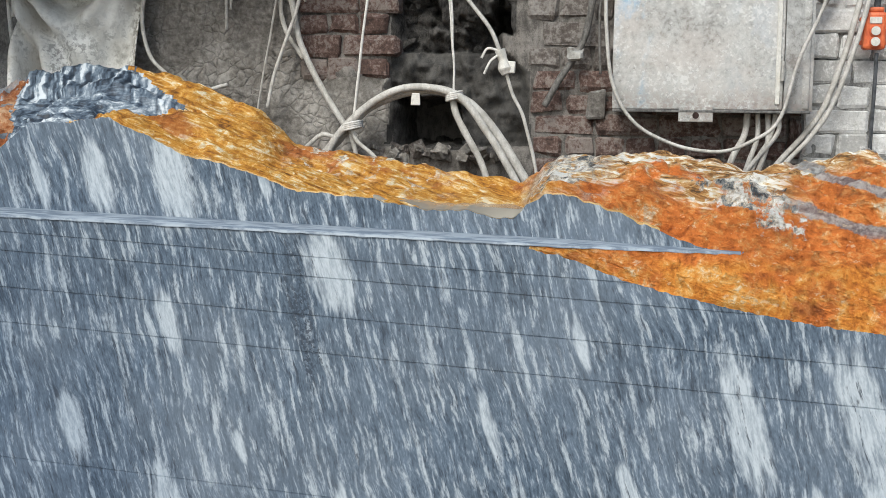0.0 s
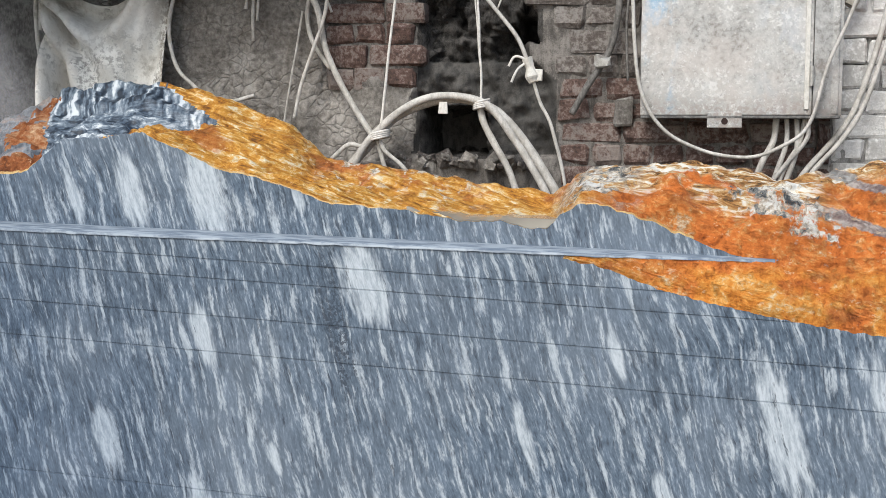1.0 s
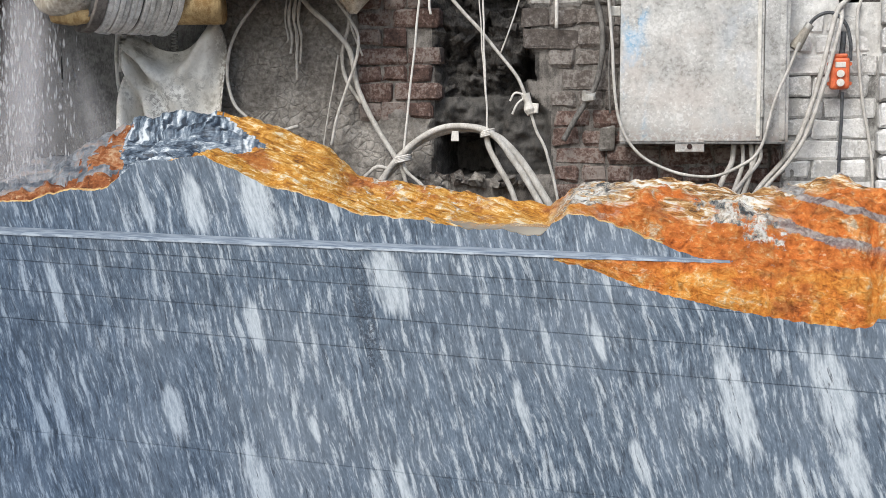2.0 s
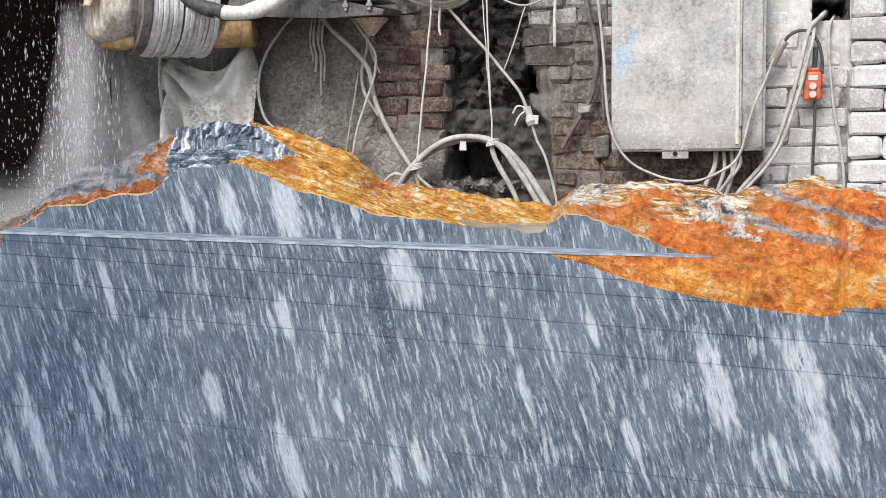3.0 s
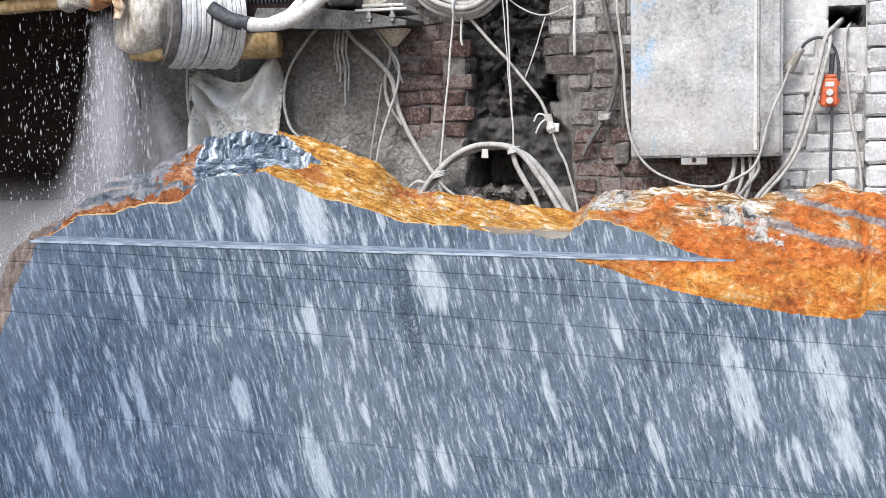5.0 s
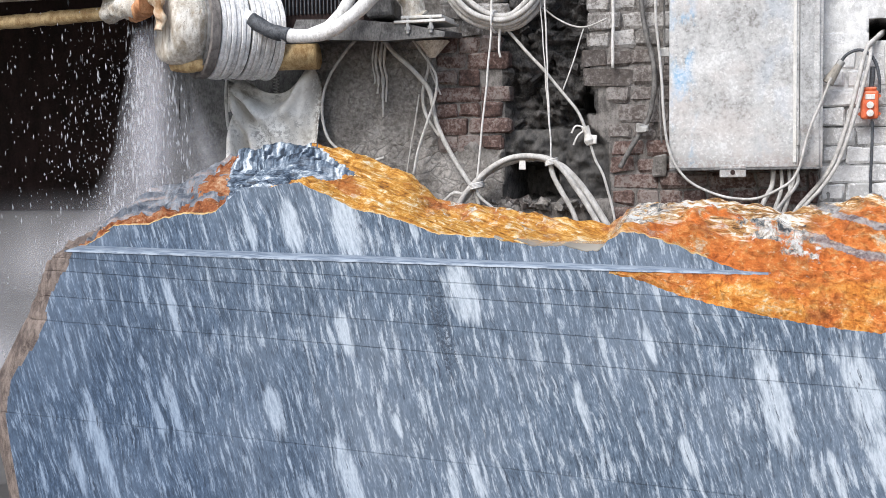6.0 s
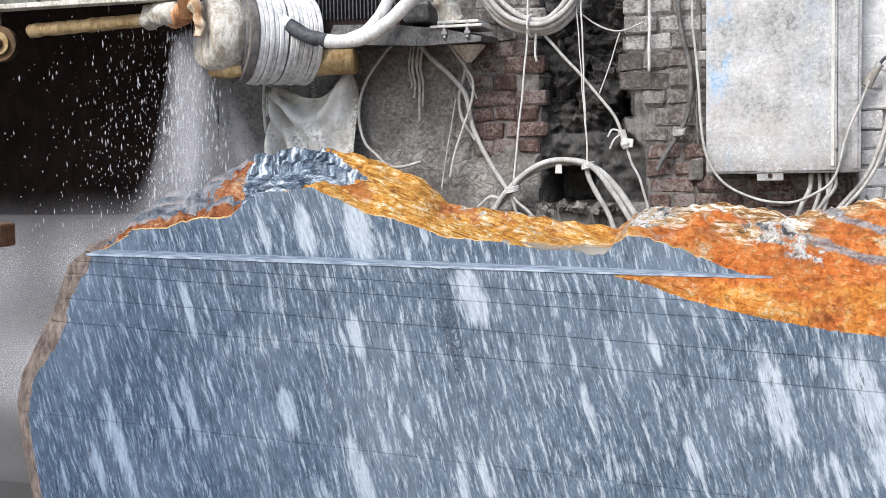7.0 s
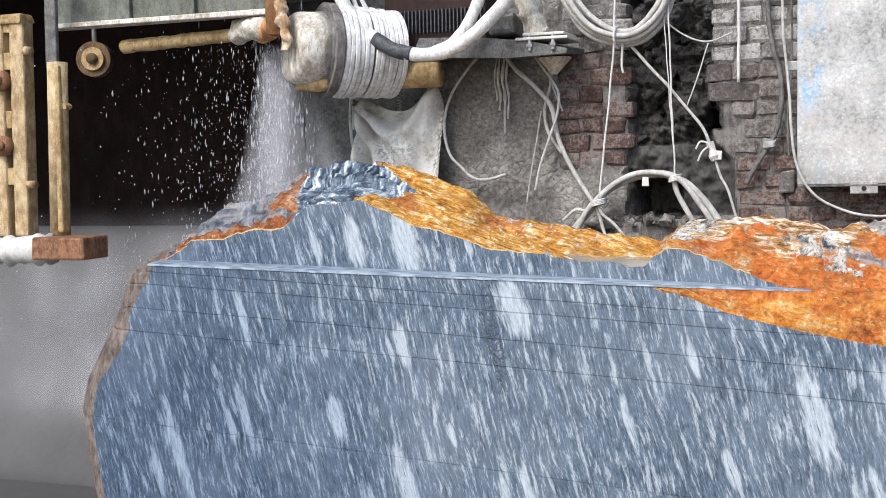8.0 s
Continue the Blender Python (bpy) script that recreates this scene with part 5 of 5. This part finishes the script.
    part("tape_wrap", tube_bm(spline(((-2.145, -0.4405, 2.155), (-2.06, -0.4405, 2.105), (-1.975, -0.4405, 2.083)), 10), 0.0315, 14, None, 0.12), BLACK_HOSE, hose, "black tape wrap", True)
    part("hose", tube_bm(spline(((-1.90, -0.40, 2.088), (-1.82, -0.40, 2.115), (-1.755, -0.40, 2.175), (-1.707, -0.40, 2.255), (-1.68, -0.40, 2.33), (-1.66, -0.38, 2.5)), 8), 0.025, 14, None, 0.08), HOSE, t, "slurry-whitened water hose", True)
    for k, x in enumerate((-2.345, -2.30, -2.265)):
        part("thin_hose", tube_bm(spline(((x, -0.36, 2.6), (x + 0.01, -0.36, 2.38), (x + 0.05 + 0.02 * k, -0.33, 2.20)), 8), 0.010, 8), HOSE, t, "", True)
    bm = bmesh.new()
    out = ((-2.02, 2.118), (-1.90, 2.075), (-1.60, 2.060), (-1.345, 2.068), (-1.34, 2.088), (-1.50, 2.125), (-1.75, 2.155), (-2.0, 2.165))
    lo = [bm.verts.new((x, -0.30, z)) for x, z in out]
    hi = [bm.verts.new((x, -0.02, z + 0.02)) for x, z in out]
    bm.faces.new(lo)
    bm.faces.new(hi[::-1])
    for k in range(len(out)):
        bm.faces.new((lo[k], hi[k], hi[(k + 1) % len(out)], lo[(k + 1) % len(out)]))
    arm = part("bracket_arm", rough_bm(bm, 0.003, 9), DARK_STEEL, t, "dark steel bracket arm")
    part("clamp_plate", rough_bm(box_bm(-1.56, -1.335, -0.315, -0.10, 2.128, 2.140, 0.003), 0.004, 16), PALE, arm, "pale caked clamp plate")
    part("clamp_plate", rough_bm(box_bm(-1.53, -1.35, -0.31, -0.12, 2.146, 2.158, 0.003), 0.004, 15), PALE, arm, "pale caked clamp plate")
    for x in (-1.50, -1.40):
        b = part("bolt", cyl_bm((x, -0.305, 2.085), (x, -0.305, 2.150), 0.008, 10), TIN, arm)
        part("nut", cyl_bm((x, -0.305, 2.100), (x, -0.305, 2.113), 0.014, 6), TIN, b)
    part("caked_clamp", rough_bm(tube_bm(spline(((-1.56, -0.24, 2.36), (-1.52, -0.25, 2.27), (-1.49, -0.25, 2.20), (-1.47, -0.25, 2.155)), 8), 0.062, 14, None, 0.5, 1.1), 0.02, 18, 3), CREAM, arm, "clamp buried in pale slurry", True)
    part("caked_block", rough_bm(box_bm(-1.70, -1.58, -0.28, -0.12, 2.16, 2.25, 0.02), 0.016, 14), DARK_STEEL, arm)
    part("wedge", rough_bm(cyl_bm((-1.455, -0.10, 2.07), (-1.455, -0.10, 2.0), 0.075, 10, r2=0.012), 0.006, 25), CREAM, arm, "pale lime wedge under the arm")


def canvas():
    """A soiled canvas sheet, slung from two corners and hanging in folds."""
    top = ((-2.402, 1.916), (-2.376, 1.947), (-2.297, 1.895), (-2.203, 1.863), (-2.120, 1.882), (-2.047, 1.962), (-2.000, 2.051), (-1.969, 2.072))
    nx, nz = 64, 40
    verts, faces = [], []
    for j in range(nz):
        t = j / (nz - 1)
        for i in range(nx):
            x = -2.396 + (0.424 - 0.02 * t) * i / (nx - 1) + 0.01 * t
            z0 = sum(curve_at(top, x + d * 0.012) for d in range(-3, 4)) / 7.0
            z = z0 + (1.30 - z0) * t
            swag = 0.085 * math.sin((z0 - z) * 42 + 6 * (x + 2.20) ** 2 * 20) * math.exp(-((x + 2.23) / 0.14) ** 2) * max(0, 1 - t * 3.2)
            fold = 0.034 * math.sin(x * 62 + 2 * t) * math.exp(-((x + 2.37) / 0.075) ** 2) + 0.012 * fbm(x * 8, t * 2, 3) + 0.009 * math.sin(x * 60 + 5 * t + 3 * fbm(x * 5, t, 0)) * t
            a0 = math.atan2(1.97 - z, x + 2.44)
            a1 = math.atan2(2.10 - z, -1.94 - x + 0.06)
            drape = 0.050 * math.sin(21 * a0) * math.exp(-((x + 2.44) / 0.22) ** 2) + 0.045 * math.sin(11 * a1 + 1) * math.exp(-((x + 1.95) / 0.22) ** 2)
            verts.append((x, -0.115 + swag + fold + drape - 0.02 * t, z))
    for j in range(nz - 1):
        for i in range(nx - 1):
            faces.append((j * nx + i, j * nx + i + 1, (j + 1) * nx + i + 1, (j + 1) * nx + i))
    ob = new("canvas_sheet", mesh_of("canvas_sheet", verts, faces, [CLOTH]))
    s = ob.modifiers.new("thickness", "SOLIDIFY")
    s.thickness = 0.004
    tagged(ob, "soiled grey-white canvas sheet slung below the saw head", "canvas")
    cable("strap", "narrow grey strap hanging beside the canvas", ((-2.43, 1.95), (-2.437, 1.855), (-2.433, 1.77), (-2.427, 1.71)), 0.010, CLOTH, -0.09, "straps")
    cable("strap", "narrow grey strap hanging beside the canvas", ((-2.412, 1.95), (-2.414, 1.865), (-2.418, 1.79)), 0.008, CLOTH, -0.10, "straps")
    spring = empty("coil_spring", "small steel coil spring behind the canvas", "spring")
    line = [Vector((-2.20 + 0.011 * math.cos(a), -0.06 + 0.011 * math.sin(a), 1.955 - 0.0022 * a)) for a in np.linspace(0, 44, 150)]
    part("coil", tube_bm(line, 0.0028, 6), TIN, spring)
    tagged(part("column", rough_bm(box_bm(-2.86, -2.06, 0.12, 0.36, 0, 3.4, 0.01), 0.003, 6), DARK_STEEL), "dark splashed steel column beside the wall", "column")


def side_arm():
    """The hanging guide arm with its rod, slotted post and rusty plate."""
    t = empty("guide_arm", "ochre slotted guide post and rod on a rusty plate", "machine arm")
    plate = part("plate", rough_bm(box_bm(-3.685, -3.402, -0.80, -0.62, 1.225, 1.325, 0.010), 0.006, 16), RUST, t, "rusty iron plate")
    part("cord_wrap", rough_bm(tube_bm(spline(((-4.35, -0.72, 1.25), (-4.0, -0.72, 1.255), (-3.64, -0.72, 1.268)), 16), 0.066, 16, None, 0.4), 0.008, 45), PALE, plate, "pale cord wound round the bar", True)
    part("bar", box_bm(-4.6, -3.7, -0.745, -0.695, 1.235, 1.285, 0.006), RUST, t)
    rod = part("rod", rough_bm(cyl_bm((-3.634, -0.66, 1.32), (-3.624, -0.66, 2.11), 0.045, 20), 0.004, 14), BUFF, t, "cream rod with ochre stains", True)
    part("stain_strip", rough_bm(box_bm(-3.620, -3.586, -0.700, -0.650, 1.34, 2.095, 0.010), 0.003, 14), OCHRE, rod, "ochre stained flank")
    part("strap", rough_bm(box_bm(-3.665, -3.605, -0.69, -0.665, 2.08, 3.40, 0.006), 0.008, 5), DARK_CABLE, t, "grey hanging strap")
    part("hanger", box_bm(-3.668, -3.602, -0.70, -0.548, 2.88, 2.95, 0.005), DARK_STEEL, t, "steel hanger on the housing")
    part("knob", rough_bm(cyl_bm((-3.580, -0.68, 1.91), (-3.580, -0.64, 1.91), 0.015, 12), 0.005, 40), OCHRE, rod)
    post = part("post", rough_bm(box_bm(-4.00, -3.93, -0.66, -0.58, 1.32, 2.33, 0.010), 0.006, 9), BUFF, t, "ochre slotted post")
    part("post", rough_bm(box_bm(-3.895, -3.815, -0.66, -0.58, 1.32, 2.315, 0.010), 0.006, 10), BUFF, t, "ochre slotted post")
    for z in (1.60, 1.86, 2.13, 2.30):
        part("spacer", rough_bm(box_bm(-3.934, -3.896, -0.65, -0.60, z - 0.04, z + 0.04, 0.003), 0.003, 20), OCHRE, post)
    for x, z in ((-3.93, 1.74), (-3.935, 2.04)):
        b = part("bolt_head", cyl_bm((x, -0.69, z), (x, -0.655, z), 0.048, 20), RUST, post, "rusty bolt head", True)
        part("boss", cyl_bm((x, -0.70, z), (x, -0.688, z), 0.022, 12), RUST, b, "", True)
    for z in (1.56, 2.17):
        part("knob", rough_bm(cyl_bm((-3.79, -0.68, z), (-3.79, -0.63, z), 0.018, 14), 0.005, 40), BUFF, t, "", True)
    part("cap", rough_bm(box_bm(-4.005, -3.815, -0.67, -0.57, 2.30, 2.345, 0.012), 0.014, 18), OCHRE, t, "caked stained post top")
    w = empty("pulley_wheel", "brown pulley wheel under the housing, darkened for shade", "pulley")
    part("rim", cyl_bm((-4.15, 0.30, 2.235), (-4.17, 0.36, 2.235), 0.095, 32), SHADED_RUST, w)
    part("hub_disc", cyl_bm((-4.145, 0.285, 2.235), (-4.15, 0.302, 2.235), 0.062, 28), OCHRE, w, "dusty ochre hub disc")
    part("boss", cyl_bm((-4.14, 0.27, 2.235), (-4.15, 0.30, 2.235), 0.03, 18), SHADED_RUST, w, "", True)
    part("axle", cyl_bm((-4.16, 0.33, 2.235), (-4.16, 0.33, 3.42), 0.015, 10), DARK_STEEL, w)


def drop_cloud(name, label, n, seed, place, size, stretch):
    """Falling drops, each a small spindle, in one piece."""
    rng = random.Random(seed)
    verts, faces = [], []
    for _ in range(n):
        x, y, z = place(rng)
        s = size * rng.uniform(0.4, 1.0) ** 2 * rng.choice((0.7, 1, 1, 1.3))
        h = s * rng.uniform(*stretch)
        b = len(verts)
        verts += [(x, y, z + h)] + [(x + s * math.cos(a), y + s * math.sin(a), z) for a in (0.3, 1.87, 3.44, 5.01)] + [(x, y, z - h * 0.7)]
        faces += [(b, b + 1 + k, b + 1 + (k + 1) % 4) for k in range(4)] + [(b + 5, b + 1 + (k + 1) % 4, b + 1 + k) for k in range(4)]
    ob = new(name, mesh_of(name, verts, faces, [WATER]))
    return tagged(ob, label, "water", "falling water", "stuff")


def spray_veil(name, label, density, scale, top, bottom, r0, r1, z0, z1, bend, edge=0.2, head=0.06):
    """A soft-edged cone of spray between the pipe and the stone."""
    verts, faces = [], []
    nz, na = 26, 40
    for j in range(nz):
        t = j / (nz - 1)
        cx = top[0] + (bottom[0] - top[0]) * t ** bend
        cy = top[1] + (bottom[1] - top[1]) * t
        r = r0 + (r1 - r0) * t ** bend
        for i in range(na):
            a = 2 * math.pi * i / na
            k = 1 + 0.15 * fbm(math.cos(a) * 2, math.sin(a) * 2, t * 3)
            verts.append((cx + r * k * math.cos(a), cy + 0.45 * r * k * math.sin(a), z0 + (z1 - z0) * t))
    for j in range(nz - 1):
        for i in range(na):
            faces.append((j * na + i, j * na + (i + 1) % na, (j + 1) * na + (i + 1) % na, (j + 1) * na + i))
    mat = mat_mist("falling_spray", density, scale, (top[0], bottom[0], r0, r1, z0, z1, bend), edge, head)
    ob = new(name, mesh_of(name, verts, faces, [mat]))
    return tagged(ob, label, "spray", "falling water", "stuff")


def falling_water():
    def jet(r):
        z = r.uniform(1.30, 2.32)
        w = 0.05 + 0.10 * (2.2 - z)
        side = r.choice((-1, 1, 0))
        return -2.605 + side * 0.095 + r.gauss(0, 0.35) * w - 0.05 * max(0, 2.0 - z), -0.44 + r.gauss(0, 0.04), z

    def sheet(r):
        x = -2.72 - abs(r.gauss(0, 1)) * 0.30
        return x, r.uniform(-0.55, -0.05), r.uniform(1.25, 2.32)

    def far(r):
        return r.uniform(-4.6, -2.7), r.uniform(-0.3, 0.9), r.uniform(1.2, 2.3)
    def splash(r):
        return -3.95 + r.gauss(0, 0.25), -0.35 + r.gauss(0, 0.2), r.uniform(0.75, 1.35)
    clouds = [drop_cloud("water_drops", "fine splash flying beside the stone's end", 60, 80, splash, 0.0045, (0.9, 1.8))]
    for k in range(3):
        clouds.append(drop_cloud("water_jet", "white water streaming from the pipe on to the stone", 240, 20 + k, jet, 0.0048, (3.0, 10.0)))
        clouds.append(drop_cloud("water_drops", "bright drops falling from the spray pipe", 370, 40 + k, sheet, 0.0040, (1.0, 6.0)))
        clouds.append(drop_cloud("water_drops", "scattered drops flying in the dark bay", 44, 60 + k, far, 0.0062, (0.9, 1.8)))
    cone, drift = "white spray cone below the pipe", "thin spray drifting over the stone's shoulder"
    spray_veil("spray", cone, 0.32, 5.0, (-2.605, -0.43, 0), (-2.67, -0.36, 0), 0.10, 0.30, 2.17, 1.10, 1.0, 0.25)
    spray_veil("spray", cone, 0.24, 8.0, (-2.605, -0.42, 0), (-2.69, -0.33, 0), 0.080, 0.20, 2.17, 1.10, 1.0, 0.2)
    spray_veil("spray", drift, 0.22, 3.0, (-2.61, -0.38, 0), (-2.88, -0.24, 0), 0.10, 0.60, 2.10, 0.95, 1.7)
    spray_veil("spray", "thin spray drifting beside the canvas", 0.20, 3.0, (-2.56, -0.30, 0), (-2.36, -0.26, 0), 0.05, 0.42, 2.0, 1.2, 1.4)
    spray_veil("spray", "low grey mist over the wet apron", 0.52, 1.3, (-3.75, 0.25, 0), (-3.75, 0.25, 0), 1.3, 1.3, 1.46, 0.30, 1.0, 0.1, 0.34)
    return clouds


cabinet()
pendant_control()
cables()
rubble()
saw_head()
canvas()
side_arm()
DROPS = falling_water()
all_bricks(WALL)
broken_bricks(WALL)


def motions():
    walk(BLOCK, [
        (0.0, pose(-0.0457, -0.8947, 0.1762, 0, 0, -5.11)),
        (0.5, pose(-0.0394, -0.8687, 0.1635, 0, 0, -5.11)),
        (1.0, pose(-0.0438, -0.8698, 0.1613, 0, 0, -5.11)),
        (1.5, pose(-0.0354, -0.9205, 0.1674, 0, 0, -5.11)),
        (3.0, pose(0.0267, -1.0439, 0.1907, 0, 0, -5.11)),
        (3.5, pose(0.0195, -1.0509, 0.1958, 0, 0, -5.11)),
        (4.0, pose(0.0223, -1.0557, 0.1935, 0, 0, -5.11)),
        (5.5, pose(0.0446, -1.0794, 0.1873, 0, 0, -5.11)),
        (6.0, pose(0.0211, -1.0751, 0.1852, 0, 0, -5.11)),
        (6.5, pose(-0.0270, -1.0657, 0.1848, 0, 0, -5.11)),
        (7.0, pose(-0.0914, -1.0548, 0.1847, 0, 0, -5.11)),
        (7.5, pose(-0.1732, -1.0330, 0.1837, 0, 0, -5.11)),
        (8.0, pose(-0.2652, -1.0119, 0.1875, 0, 0, -5.11)),
    ])
    # the water falls in short, ever-repeated drops
    for k, ob in enumerate(DROPS):
        rows, cycle = [], 0.2
        fall = (0.42, 0.36, 0.30)[k % 3]
        start = -0.066 * (k // 3)
        for c in range(-1, 42):
            for dt, dz in ((0.0, 0.0), (0.1667, -fall)):
                t = start + c * cycle + dt
                if -0.01 < t < 8.01:
                    rows.append((max(0.0, t), pose(0, 0, dz)))
        if rows[0][0] > 0:
            rows.insert(0, (0.0, pose(0, 0, -fall * 0.5)))
        if rows[-1][0] < 8.0:
            rows.append((8.0, pose(0, 0, -fall * 0.4)))
        walk(ob, rows)


motions()
